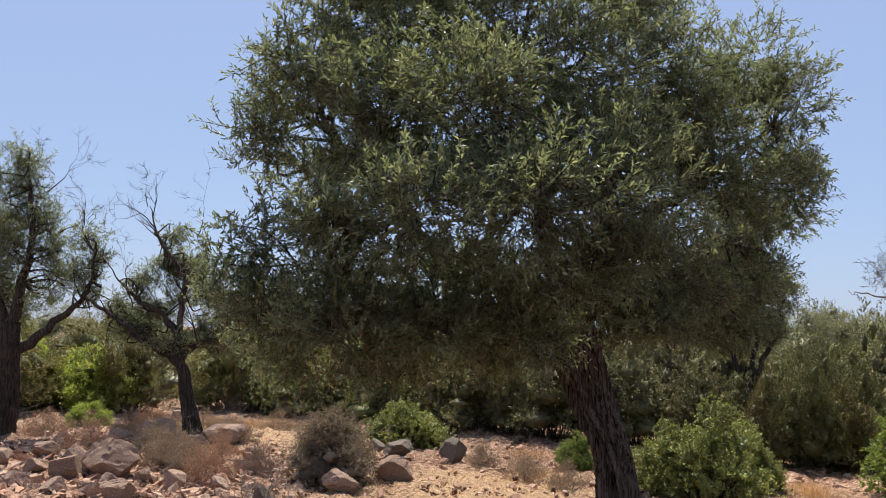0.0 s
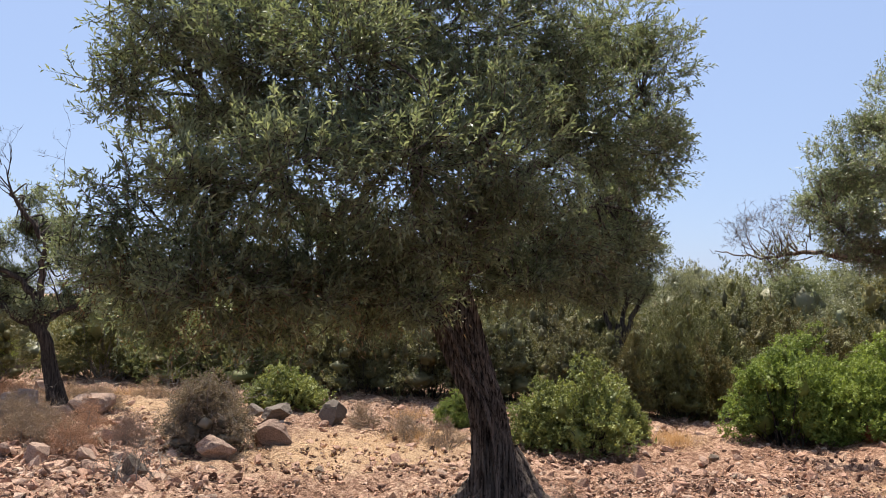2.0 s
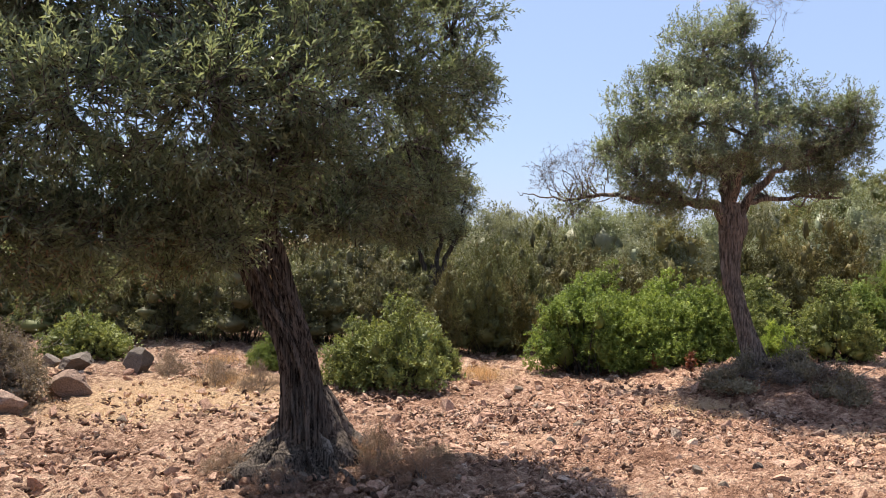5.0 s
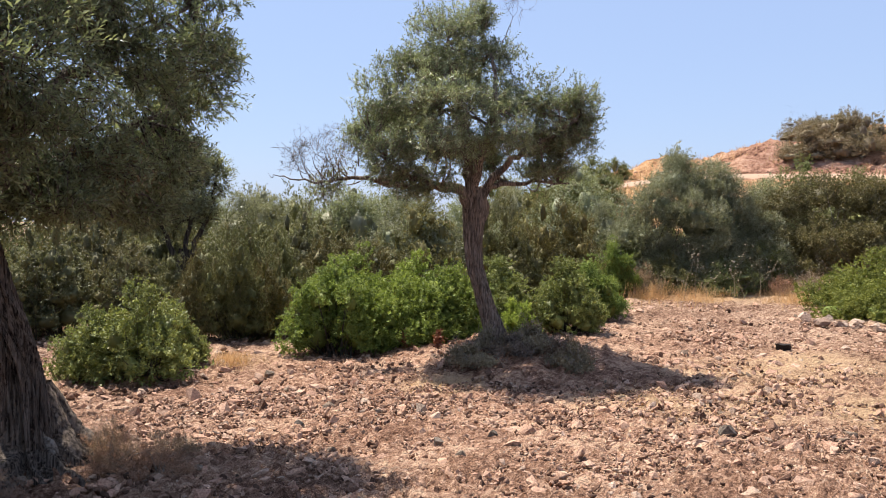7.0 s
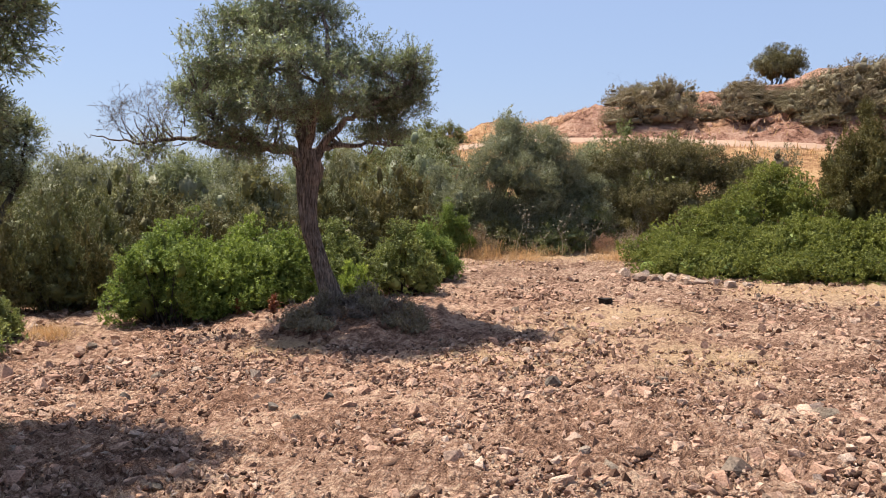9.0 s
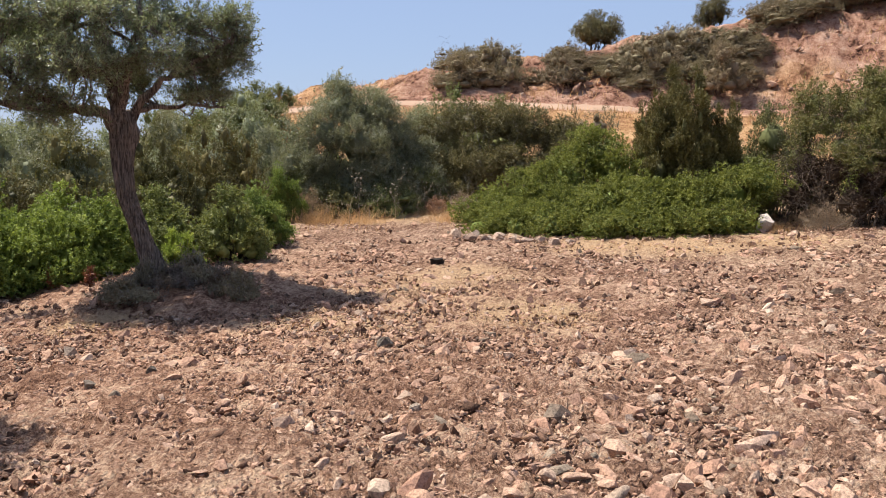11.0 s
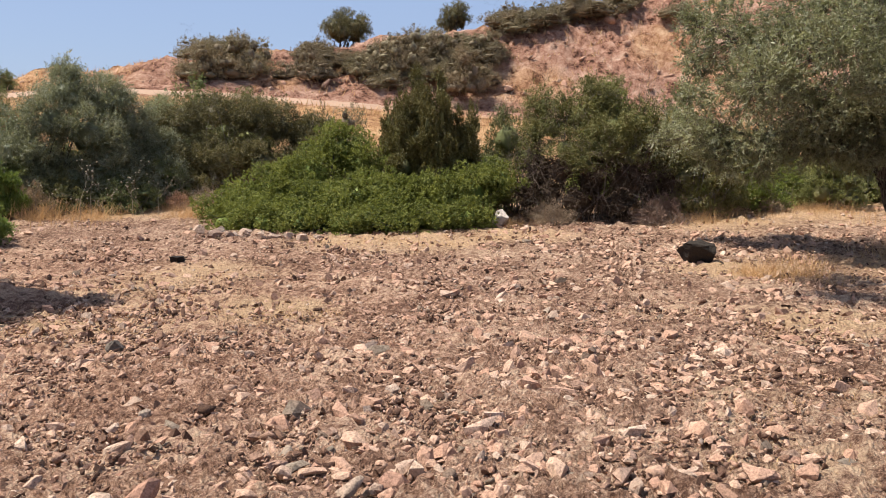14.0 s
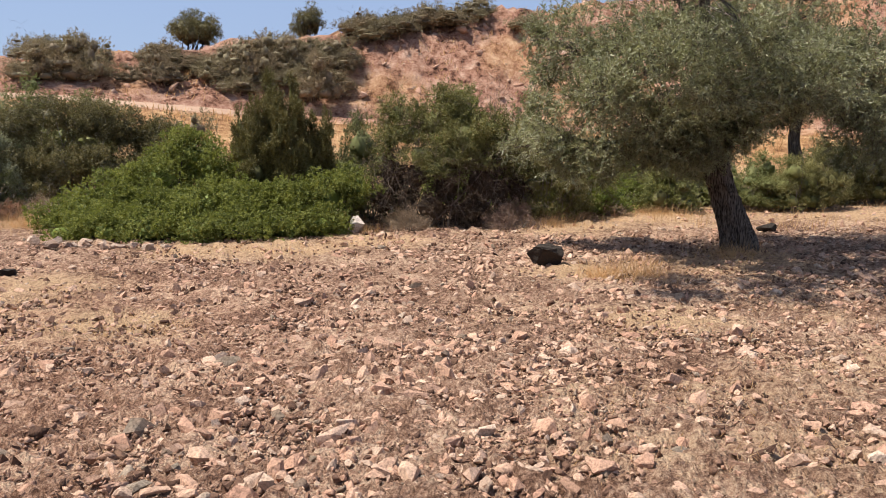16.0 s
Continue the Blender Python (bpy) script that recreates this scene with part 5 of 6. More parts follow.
def build_ground():
    az = np.radians(np.concatenate([np.arange(-36, 126, 0.4), np.arange(126, 324, 3.0)]))
    d = np.concatenate([np.array([0.001, 0.35, 0.8, 1.2, 1.6, 2.0, 2.4]), 2.5 * 1.0115 ** np.arange(0, 202), np.arange(25.3, 35.4, 0.55), np.arange(35.4, 43, 0.2), np.arange(43, 48, 0.55), 49 * 1.17 ** np.arange(0, 25)])
    A, R = np.meshgrid(az, d)
    R = R + np.where((R > 2.6) & (R < 24), land_rng.uniform(-0.4, 0.4, R.shape) * R * 0.011, 0)
    x, y = np.sin(A) * R, np.cos(A) * R
    z = ground_z(x, y)
    tilled = np.clip((22 - R) / 3, 0, 1) * np.clip((R - 1.0) / 1.5, 0, 1)
    z += tilled * (0.013 * land_rng.standard_normal(R.shape) + 0.03 * (soft_noise(x, y, 0.55) - 0.5) + 0.07 * (soft_noise(x + 7, y, 0.16) - 0.5) + 0.07 * (soft_noise(x, y + 9, 0.075) - 0.5) ** 3 * 8 + 0.018 * np.sin(x * 3.1 + 2 * np.sin(y * 1.7)) * np.sin(y * 2.7 + 1.5 * np.sin(x * 2.1)))
    z += np.clip((R - 35.5) / 1.5, 0, 1) * np.clip((60 - R) / 10, 0, 1) * (0.07 * land_rng.standard_normal(R.shape) + 0.5 * (soft_noise(x, y, 1.7) - 0.5) + 0.3 * (soft_noise(x + 3, y, 0.7) - 0.5))
    n, k = R.shape
    v = np.stack([x, y, z], -1).reshape(-1, 3)
    v = np.vstack([v, [[0, 0, 0]]])
    i, j = np.meshgrid(np.arange(n - 1), np.arange(k), indexing="ij")
    j2 = (j + 1) % k
    f = np.stack([i * k + j, i * k + j2, (i + 1) * k + j2, (i + 1) * k + j], -1).reshape(-1, 4)[:, ::-1]
    ob = new("ground", mesh_of("ground", v, f, M_SOIL, True))
    me = ob.data
    s = np.append(straw_amount(x.ravel(), y.ravel()), 0)
    flat = np.hypot(v[:, 0], v[:, 1])
    s = np.maximum(s, np.clip((flat - 18.5) / 3, 0, 0.6) * np.clip((np.degrees(np.arctan2(v[:, 0], v[:, 1])) - 38) / 6, 0, 1))
    me.attributes.new("straw", "FLOAT", "POINT").data.foreach_set("value", s.astype(np.float32))
    e = np.exp(-((v[:, 0] - 6.5) ** 2 + (v[:, 1] - 7.0) ** 2) / 30.0)
    me.attributes.new("red_earth", "FLOAT", "POINT").data.foreach_set("value", e.astype(np.float32))
    h = np.clip((flat - 25) / 4, 0, 1) * np.clip((np.degrees(np.arctan2(v[:, 0], v[:, 1])) - 36) / 8, 0, 1)
    me.attributes.new("hill", "FLOAT", "POINT").data.foreach_set("value", h.astype(np.float32))
    azim = np.degrees(np.arctan2(v[:, 0], v[:, 1]))
    hs = np.clip((33.0 - flat) / 1.0, 0, 1) + np.clip((57 - azim) / 4, 0, 1) * 0.8 + np.clip((soft_noise(v[:, 0], v[:, 1], 2.6) - 0.58) * 3, 0, 0.5)
    me.attributes.new("hill_straw", "FLOAT", "POINT").data.foreach_set("value", np.clip(hs, 0, 1).astype(np.float32))
    return tagged(ob, "stony red-brown tilled field with dry straw patches", "ground", kind="structure")


ground = build_ground()


def build_track():
    az = np.radians(np.arange(44, 75, 0.5))
    d = np.linspace(33.2, 35.3, 7)
    A, R = np.meshgrid(az, d)
    R = R + 0.35 * np.sin(A * 9) + 0.2 * np.sin(A * 23 + 1)
    x, y = np.sin(A) * R, np.cos(A) * R
    z = ground_z(x, y) + 0.10 - 0.10 * (np.abs(np.linspace(-1, 1, 7))[:, None] ** 4) + 0.015 * land_rng.standard_normal(R.shape) - 0.3 * np.clip((np.degrees(A) - 71) / 4, 0, 1)
    n, k = R.shape
    i, j = np.meshgrid(np.arange(n - 1), np.arange(k - 1), indexing="ij")
    f = np.stack([i * k + j, (i + 1) * k + j, (i + 1) * k + j + 1, i * k + j + 1], -1).reshape(-1, 4)
    ob = new("track", mesh_of("track", np.stack([x, y, z], -1).reshape(-1, 3), f, M_TRACK, True))
    return tagged(ob, "pale dusty dirt track along the hillside", "track", kind="structure")


build_track()

# ---------------------------------------------------------------- the olive trees
TREE_1 = (1.44, 6.38, 0.0)
old_olive = limb_tree("olive_tree", "large old olive tree with leaning furrowed trunk and broad crown", TREE_1, STEM_1, LIMBS_1, CROWN_1_UPPER + CROWN_1_MIDDLE + CROWN_1_LOWER,
          M_BARK, M_OLIVE, 11, withered=CROWN_1_LOWER[7:12] + CROWN_1_LOWER[14:], stem_args=dict(flare=0.45, ridges=7, twist=0.6, sides=128, steps=16, depth=0.27), inner=0, simple=False, density=760, twig=0.20, count=16, length=0.045, width=0.0135, lift=0.25, droop=0.1, spread=0.55, wild=0.6, shell=0.7, gaps=0.42, clump=8, edge=0.18)
# surface roots that spread from its foot
root_rng = np.random.default_rng(19)
for dx, dy, reach, thick, bark in ((-0.98, 0.15, 0.60, 0.11, M_ROOT), (-0.72, -0.68, 0.58, 0.13, M_ROOT), (-0.15, -0.98, 0.45, 0.14, M_PALEROOT), (0.62, -0.75, 0.58, 0.12, M_ROOT),
                                   (0.98, -0.1, 0.64, 0.12, M_ROOT), (0.5, 0.8, 0.5, 0.08, M_ROOT), (-0.5, 0.85, 0.5, 0.08, M_ROOT)):
    rows = []
    for s, up, k in ((0.10, 0.55, 0.6), (0.20, 0.36, 0.9), (0.34, 0.19, 1.0), (0.58, 0.07, 0.85), (0.82, 0.0, 0.6), (1.05, -0.08, 0.3)):
        turn = 0.18 * root_rng.standard_normal() * s
        x, y = 1.39 + 0.78 * reach * s * (dx - dy * turn) / 0.8, 6.38 + 0.78 * reach * s * (dy + dx * turn) / 0.8
        rows.append((x, y, float(ground_z(x, y)) + up, thick * k))
    line = smooth_line(rows, 6)
    line[:, :3] += 0.003 * root_rng.standard_normal((len(line), 3))
    part("root", locally(tube(line, 14, 0.03, root_rng), TREE_1), bark, bpy.data.objects[old_olive["trunk"]], "pale lichened root" if bark is M_PALEROOT else "", smooth=True)
limb_tree("olive_tree", "slender olive tree with pale twisted trunk on a small earth mound", STEM_2[1][:3], STEM_2, LIMBS_2, CROWN_2,
          M_GREYBARK, M_OLIVE_LIGHT, 12, stem_args=dict(flare=0.5, ridges=6, twist=1.0, sides=64, depth=0.16), bare=[(r[:3], r[3:6], r[6], r[7], 4) for r in BARE_2], withered=[(5.62, 9.82, 2.22, 0.30, 0.24), (5.75, 9.72, 2.42, 0.2, 0.2)],
          inner=24, density=1000, twig=0.19, count=13, length=0.05, width=0.0165, lift=0.4, shell=0.65, gaps=0.92, clump=11, edge=0.22)
limb_tree("olive_tree", "broad grey-green olive tree with thick dark trunk shading the stones", STEM_3[1][:3], STEM_3, LIMBS_3, CROWN_3 + CROWN_3_LOW + CROWN_3_HIGH,
          M_BARK, M_SILVER, 13, stem_args=dict(flare=0.35, ridges=5, twist=0.6, sides=56, depth=0.12), inner=25, density=360, twig=0.22, count=13, length=0.068, width=0.022, lift=0.15, droop=0.15, spread=0.6, wild=0.6, shell=0.6, gaps=0.75, clump=4.0, edge=0.28)
limb_tree("olive_tree", "olive tree standing further back beside low scrub", STEM_4[1][:3], STEM_4, LIMBS_4, CROWN_4,
          M_DARKBARK, M_SILVER, 14, stem_args=dict(sides=40, flare=0.1), density=120, twig=0.32, count=12, length=0.09, width=0.028, shell=0.7, gaps=0.3)
limb_tree("olive_tree", "tall dark olive tree at the stony field edge", STEM_5[1][:3], STEM_5, LIMBS_5, CROWN_5,
          M_DARKBARK, M_OLIVE, 15, stem_args=dict(sides=40), bare=[(r[:3], r[3:6], r[6], r[7], 3) for r in BARE_5],
          density=480, twig=0.22, count=12, length=0.055, width=0.017, lift=0.5, shell=0.75, gaps=0.6, clump=7, inner=14)
limb_tree("olive_tree", "half-dead olive tree with bare grey branches among stones", STEM_6[1][:3], STEM_6, LIMBS_6, CROWN_6,
          M_DARKBARK, M_OLIVE, 16, stem_args=dict(sides=40), bare=[(r[:3], r[3:6], r[6], r[7], 3) for r in BARE_6], density=560, twig=0.22, count=12, length=0.055, width=0.017, lift=0.3, shell=0.9, gaps=0.75, inner=6)
limb_tree("olive_tree", "small wild olive tree with thin dark branches in the scrub", STEM_7[1][:3], STEM_7, LIMBS_7, CROWN_7,
          M_DARKBARK, M_SILVER, 17, stem_args=dict(sides=32), density=560, twig=0.24, count=12, length=0.065, width=0.022, lift=0.5, shell=0.85, gaps=0.5, inner=40)

# ---------------------------------------------------------------- shrubs
def dome(place, w, h, rng, n=9, size=0.42, spiky=False):
    """Lobes of a rounded or spiry bush of half-width w and height h."""
    x0, y0, z0 = place
    rows = []
    for i in range(n):
        a, r = i * 2.4 + rng.uniform(-0.5, 0.5), math.sqrt((i + 0.3) / n) * 0.72
        fall = 1 - (0.5 if h > w else 0.75) * r * r
        if spiky:
            hh = h * fall * (1.03 if i < 2 else rng.uniform(0.72, 1.0))
            rh = w * size * rng.uniform(0.55, 0.9)
            for up, k in ((0.22, 1.15), (0.45, 1.0), (0.66, 0.75), (0.86, 0.45)):
                rows.append((x0 + w * (r * math.cos(a) + rng.uniform(-0.14, 0.14)), y0 + w * (r * math.sin(a) + rng.uniform(-0.14, 0.14)), z0 + hh * up, rh * k * rng.uniform(0.75, 1.1), hh * 0.16))
        else:
            hh = h * fall * (1.02 if i < 2 else rng.uniform(0.5, 1.04))
            rv = hh * rng.uniform(0.2, 0.38)
            rows.append((x0 + w * (r * math.cos(a) + rng.uniform(-0.16, 0.16)), y0 + w * (r * math.sin(a) + rng.uniform(-0.16, 0.16)), z0 + hh - rv, w * size * rng.uniform(0.5, 1.1), rv))
            if i % 3 == 0:
                rows.append((x0 + w * (r * math.cos(a) + rng.uniform(-0.2, 0.2)), y0 + w * (r * math.sin(a) + rng.uniform(-0.2, 0.2)), z0 + hh * rng.uniform(0.85, 1.05), w * size * 0.35, hh * 0.12))
            if r > 0.35:
                rows.append((x0 + w * r * 1.12 * math.cos(a + 0.4), y0 + w * r * 1.12 * math.sin(a + 0.4), z0 + hh * 0.3, w * size * 0.95, hh * 0.3))
    return rows


def wider(rows, k=1.22):
    return [(x, y, w * k, h) for x, y, w, h in rows]


def far_scrub(seed, n, az0=-40, az1=47):
    """Bushes of the wood beyond the field, as rows of x, y, half-width and height."""
    rng = np.random.default_rng(seed)
    rows = []
    for i in range(n):
        az, d = rng.uniform(az0, az1), rng.uniform(18.5, 33)
        if az > 38 and d < 23:
            continue
        rise = np.interp(az, [-40, -24, -18, -14, -6, 4, 18, 26, 34, 42, 48], [0.8, 0.7, 0.6, 0.7, 0.8, 1.0, 1.5, 1.7, 1.7, 2.4, 2.8]) + rng.choice([-1.2, -0.7, -0.2, 0.1, 0.6])
        x, y = d * math.sin(radians(az)), d * math.cos(radians(az))
        rows.append((x, y, rng.uniform(0.9, 1.5), max(0.9, 1.6 + d * math.tan(radians(rise)) - float(ground_z(x, y)))))
    return rows


def thicket(name, rows, labels, leaf, seed, protos=3, category="shrub", group="", spiky=False, n=9, dead=0, size=0.42, core=0.46, stemcol=None, **kw):
    """Bushes of one kind, from rows of x, y, half-width and height; the first few are built, the rest are copies of them."""
    rng = np.random.default_rng(seed)
    made = []
    rows = sorted(rows, key=lambda q: -q[2])
    for i, (x, y, w, h) in enumerate(rows):
        place = (x, y, float(ground_z(x, y)))
        label = labels[i % len(labels)]
        if i < protos:
            ob = shrub(name, label, place, dome(place, w, h, rng, n, size, spiky), leaf, seed * 31 + i, category, group, dead, core, stemcol, **kw)
            made.append((ob, w, h))
        else:
            ob, w0, h0 = min(made, key=lambda q: abs(math.log((q[2] / q[1]) / (h / w))) + 0.4 * rng.random())
            turn = Matrix.Rotation(rng.uniform(0, 6.28), 4, "Z")
            tagged(copy_thing(ob, Matrix.Translation(place) @ turn @ Matrix.Diagonal(((w / w0) ** 0.7 * (h / h0) ** 0.3,) * 2 + ((h / h0) ** 0.85 * (w / w0) ** 0.15, 1))), label)


def spot(x, y):
    return (x, y, float(ground_z(x, y)))


shrub("mastic_shrub", "wide low mound of glossy bright green mastic leaves beside the field", spot(15.6, 6.4), GREEN_MOUND, M_MASTIC, 40, group="mastic shrubs",
      core=0.46, tuft=0.17, cover=1.7, density=190, twig=0.08, count=8, length=0.046, width=0.03, lift=0.7, shell=0.4, spread=0.9, edge=0.14)
bramble = shrub("bramble_thicket", "dark tangled bramble thicket with grey dead canes", spot(17.3, 0.9), BRAMBLE, M_MAQUIS, 53, category="shrub", dead=60, stemcol=M_CANE, stems=1, core=0.5,
                tuft=0.20, cover=1.5, density=170, twig=0.16, count=8, length=0.05, width=0.026, lift=0.6, shell=0.7, edge=0.2)
rng = np.random.default_rng(153)
canes = []
for x, y, z, rh, rv in BRAMBLE_CANES:
    for k in range(14):
        w = unit(rng.standard_normal(3) + np.array([0, 0, 0.5]))
        twiggery(rng, np.array([x, y, z]) + w * np.array([rh, rh, rv]) * rng.uniform(-0.3, 0.7), w, rng.uniform(0.5, 1.0), 0.006, 2, 0.5, 3, canes)
part("cane_tangle", locally(joined(canes), spot(17.3, 0.9)), M_CANE, bramble, "brown-grey leafless dead canes", kind="stuff")
# near-black leaves and shells imitate the shade deep in the brambles
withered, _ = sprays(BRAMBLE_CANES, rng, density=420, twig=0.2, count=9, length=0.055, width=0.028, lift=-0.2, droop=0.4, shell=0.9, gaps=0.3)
part("inner_tangle", locally(inner_mass(BRAMBLE_CANES, rng, 0.5), spot(17.3, 0.9)), M_SHADED_CANELEAF, bramble, kind="stuff")
part("withered_leaves", locally(withered, spot(17.3, 0.9)), M_SHADED_CANELEAF, bramble, "withered leaves darkened to the thicket's inner shade", kind="stuff")
shrub("juniper_shrub", "broad dark green juniper with pointed tips behind the mastic", spot(18.0, 4.72), dome(spot(18.0, 4.72), 1.32, 3.1, np.random.default_rng(54), 30, 0.28, True), M_JUNIPER, 54, group="juniper shrubs",
      tuft=0.09, cover=0.6, tall=2.0, density=420, twig=0.13, count=8, length=0.05, width=0.022, lift=1.6, shell=0.8, spread=0.5, wild=0.4, edge=0.05, stems=1, stem_lobes=30)
shrub("wild_olive_shrub", "rounded grey-green wild olive bush at the field corner", spot(16.6, 14.2), OLIVE_BUSH, M_SILVER, 55, group="wild olive shrubs", dead=3,
      core=0.46, tuft=0.19, cover=1.7, density=150, twig=0.16, count=8, length=0.062, width=0.022, lift=0.7, shell=0.6, edge=0.12)
shrub("scrub_bush", "long dark brownish-green maquis thicket below the hill", spot(21.5, 9.8), DARK_MAQUIS, M_DARKSCRUB, 56, group="scrub bushes", dead=14, stemcol=M_TWIG,
      core=0.46, tuft=0.19, cover=1.7, density=140, twig=0.15, count=8, length=0.06, width=0.028, lift=0.5, shell=0.6, edge=0.12)
thicket("mastic_shrub", wider(SHRUBS_MASTIC, 1.12), ["dense glossy green mastic shrub at the field edge"], M_MASTIC, 41, 5, group="mastic shrubs",
        core=0.46, n=12, size=0.36, tuft=0.14, cover=1.2, density=240, twig=0.075, count=8, length=0.040, width=0.027, lift=0.7, shell=0.42, spread=0.9, edge=0.14)
thicket("mastic_shrub", wider(SHRUBS_DULL, 1.12), ["dull yellow-green mastic shrub at the field edge"], M_DULL_GREEN, 71, 3, group="mastic shrubs",
        core=0.46, n=12, size=0.36, tuft=0.14, cover=1.2, density=240, twig=0.075, count=8, length=0.040, width=0.027, lift=0.7, shell=0.42, spread=0.9, edge=0.14)
thicket("yellow_green_shrub", SHRUBS_LIME, ["sunlit yellow-green leafy shrub in the scrub"], M_LIME, 42, 3, group="yellow-green shrubs",
        tuft=0.15, density=190, twig=0.14, count=8, length=0.058, width=0.034, lift=0.6, shell=0.6, edge=0.1)
thicket("bright_shrub", SHRUBS_BRIGHT, ["fresh green shrub beneath the olive trees"], M_MASTIC, 43, 3, group="mastic shrubs",
        tuft=0.18, cover=1.3, density=130, twig=0.13, count=8, length=0.052, width=0.03, lift=0.6, shell=0.6, edge=0.14)
thicket("juniper_shrub", wider(SHRUBS_JUNIPER), ["dark upright juniper shrub with spiky outline"], M_JUNIPER, 44, 3, group="juniper shrubs", spiky=True, n=9, size=0.5, stems=1,
        core=0.46, tuft=0.13, cover=0.65, tall=2.2, density=105, twig=0.12, count=8, length=0.050, width=0.02, lift=1.3, shell=0.7, spread=0.5, wild=0.5, edge=0.1)
thicket("wild_olive_shrub", wider(SHRUBS_SILVER), ["grey-green wild olive bush with silvery leaves"], M_SILVER, 45, 3, group="wild olive shrubs", n=8, size=0.48,
        core=0.46, tuft=0.20, cover=0.95, density=90, twig=0.17, count=8, length=0.068, width=0.026, lift=0.7, shell=0.6, dead=4, edge=0.12)
for b, d, w, e in FOOTHILL:
    x, y = d * math.sin(radians(b)), d * math.cos(radians(b))
    SHRUBS_MAQUIS.append((x, y, w, 1.6 + d * math.tan(radians(e)) - float(ground_z(x, y))))
thicket("scrub_bush", wider(SHRUBS_MAQUIS), ["dark green tangled scrub bush with dead twigs"], M_MAQUIS, 46, 4, group="scrub bushes", n=8, size=0.48, dead=4, stemcol=M_TWIG,
        core=0.46, tuft=0.18, cover=0.95, density=70, twig=0.14, count=8, length=0.062, width=0.032, lift=0.5, shell=0.6, edge=0.12)
# the shade on these bushes is put into their darker leaf colour
thicket("scrub_bush", SHRUBS_SHADE, ["scrub bush behind the old olive, shade put into its dark leaf colour"], M_DARKSCRUB, 57, 4, group="scrub bushes", n=9, dead=3, spiky=True, size=0.52, stems=1,
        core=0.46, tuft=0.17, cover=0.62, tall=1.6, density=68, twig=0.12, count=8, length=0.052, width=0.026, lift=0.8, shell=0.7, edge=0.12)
# the wood beyond the field
FAR = dict(core=0.46, stems=1, stem_lobes=4, cover=0.72, shell=0.6, edge=0.15)
thicket("juniper_shrub", far_scrub(3, 26) + far_scrub(13, 11, -38, -6), ["dark upright juniper shrub in the wood beyond the field"], M_JUNIPER, 64, 3, group="juniper shrubs", spiky=True, n=7, size=0.55,
        tuft=0.24, tall=1.9, density=32, twig=0.17, count=7, length=0.075, width=0.034, lift=1.2, spread=0.5, **FAR)
thicket("wild_olive_shrub", far_scrub(4, 28), ["silvery wild olive bush in the wood beyond the field"], M_SILVER, 65, 3, group="wild olive shrubs", n=7, size=0.5,
        tuft=0.30, density=32, twig=0.22, count=7, length=0.08, width=0.036, lift=0.7, **FAR)
thicket("scrub_bush", far_scrub(5, 36) + far_scrub(15, 15, -38, -6), ["dark green scrub bush in the wood beyond the field"], M_MAQUIS, 66, 3, group="scrub bushes", n=7, size=0.5,
        tuft=0.28, density=30, twig=0.20, count=7, length=0.085, width=0.042, lift=0.5, **FAR)
thicket("hill_shrub", SHRUBS_HILL, ["brownish dry scrub bush on the hillside"], M_SCRUB, 47, 4, group="hill shrubs", n=9, size=0.48, dead=1, stems=1, stem_lobes=5,
        core=0.5, tuft=0.24, cover=0.75, density=40, twig=0.18, count=8, length=0.072, width=0.037, lift=0.4, shell=0.6, edge=0.12)
rng = np.random.default_rng(48)
for x, y, w, h in SHRUBS_HILLTREE:
    x0, y0, z0 = spot(x, y)
    lobes = [(x0 + w * 0.55 * math.cos(k * 2.4) * (k > 0), y0 + w * 0.55 * math.sin(k * 2.4) * (k > 0), z0 + h * (0.44 if k else 0.66) + 0.12 * h * rng.uniform(-1, 1), w * rng.uniform(0.45, 0.6), h * rng.uniform(0.26, 0.33)) for k in range(8)]
    shrub("hill_tree", "round dark wild pistachio tree on the hill crest", (x0, y0, z0), lobes, M_DARKSCRUB, 48 + int(w * 10), category="tree", group="hill trees",
          tuft=0.22, density=70, twig=0.2, count=8, length=0.085, width=0.042, lift=0.5, shell=0.6, edge=0.12)
thicket("wild_olive_shrub", SHRUBS_HILLOLIVE, ["pale wild olive rising above the scrub"], M_SILVER, 49, 1, group="wild olive shrubs", density=50, twig=0.35, count=11, length=0.13, width=0.04)
shrub("thorn_bush", "round grey-brown thorny cushion bush beside a boulder", spot(-1.28, 9.85), dome(spot(-1.28, 9.85), 0.47, 0.78, np.random.default_rng(58), 16, 0.5), M_THORN, 58, group="thorn bushes", dead=26, core=0.5, stemcol=M_TWIG, stems=1,
      tuft=0.10, cover=1.1, density=330, twig=0.08, count=7, length=0.034, width=0.014, lift=0.9, shell=0.7, wild=0.9)
thicket("thorn_bush", SHRUBS_THORN, ["grey-brown dry thorny cushion bush"], M_THORN, 50, 3, group="thorn bushes", n=9, dead=12, stemcol=M_TWIG, core=0, stems=1,
        density=900, twig=0.12, count=8, length=0.038, width=0.019, lift=0.8, shell=0.8, wild=0.9)
thicket("dry_shrub", SHRUBS_DRY, ["pinkish-brown dried low shrub among stones"], M_DRY, 51, 3, group="dry shrubs", n=8, dead=8, stemcol=M_TWIG, core=0, stems=1,
        density=400, twig=0.13, count=8, length=0.036, width=0.014, lift=0.9, shell=0.9, wild=0.8)
thicket("red_shrub", [(x, y, w * 0.32, h * 0.55) for x, y, w, h in SHRUBS_RED], ["small shrub with reddened leaves at the mastic edge"], M_RED, 52, 2, n=5, density=230, twig=0.14, count=10, length=0.05, width=0.026)

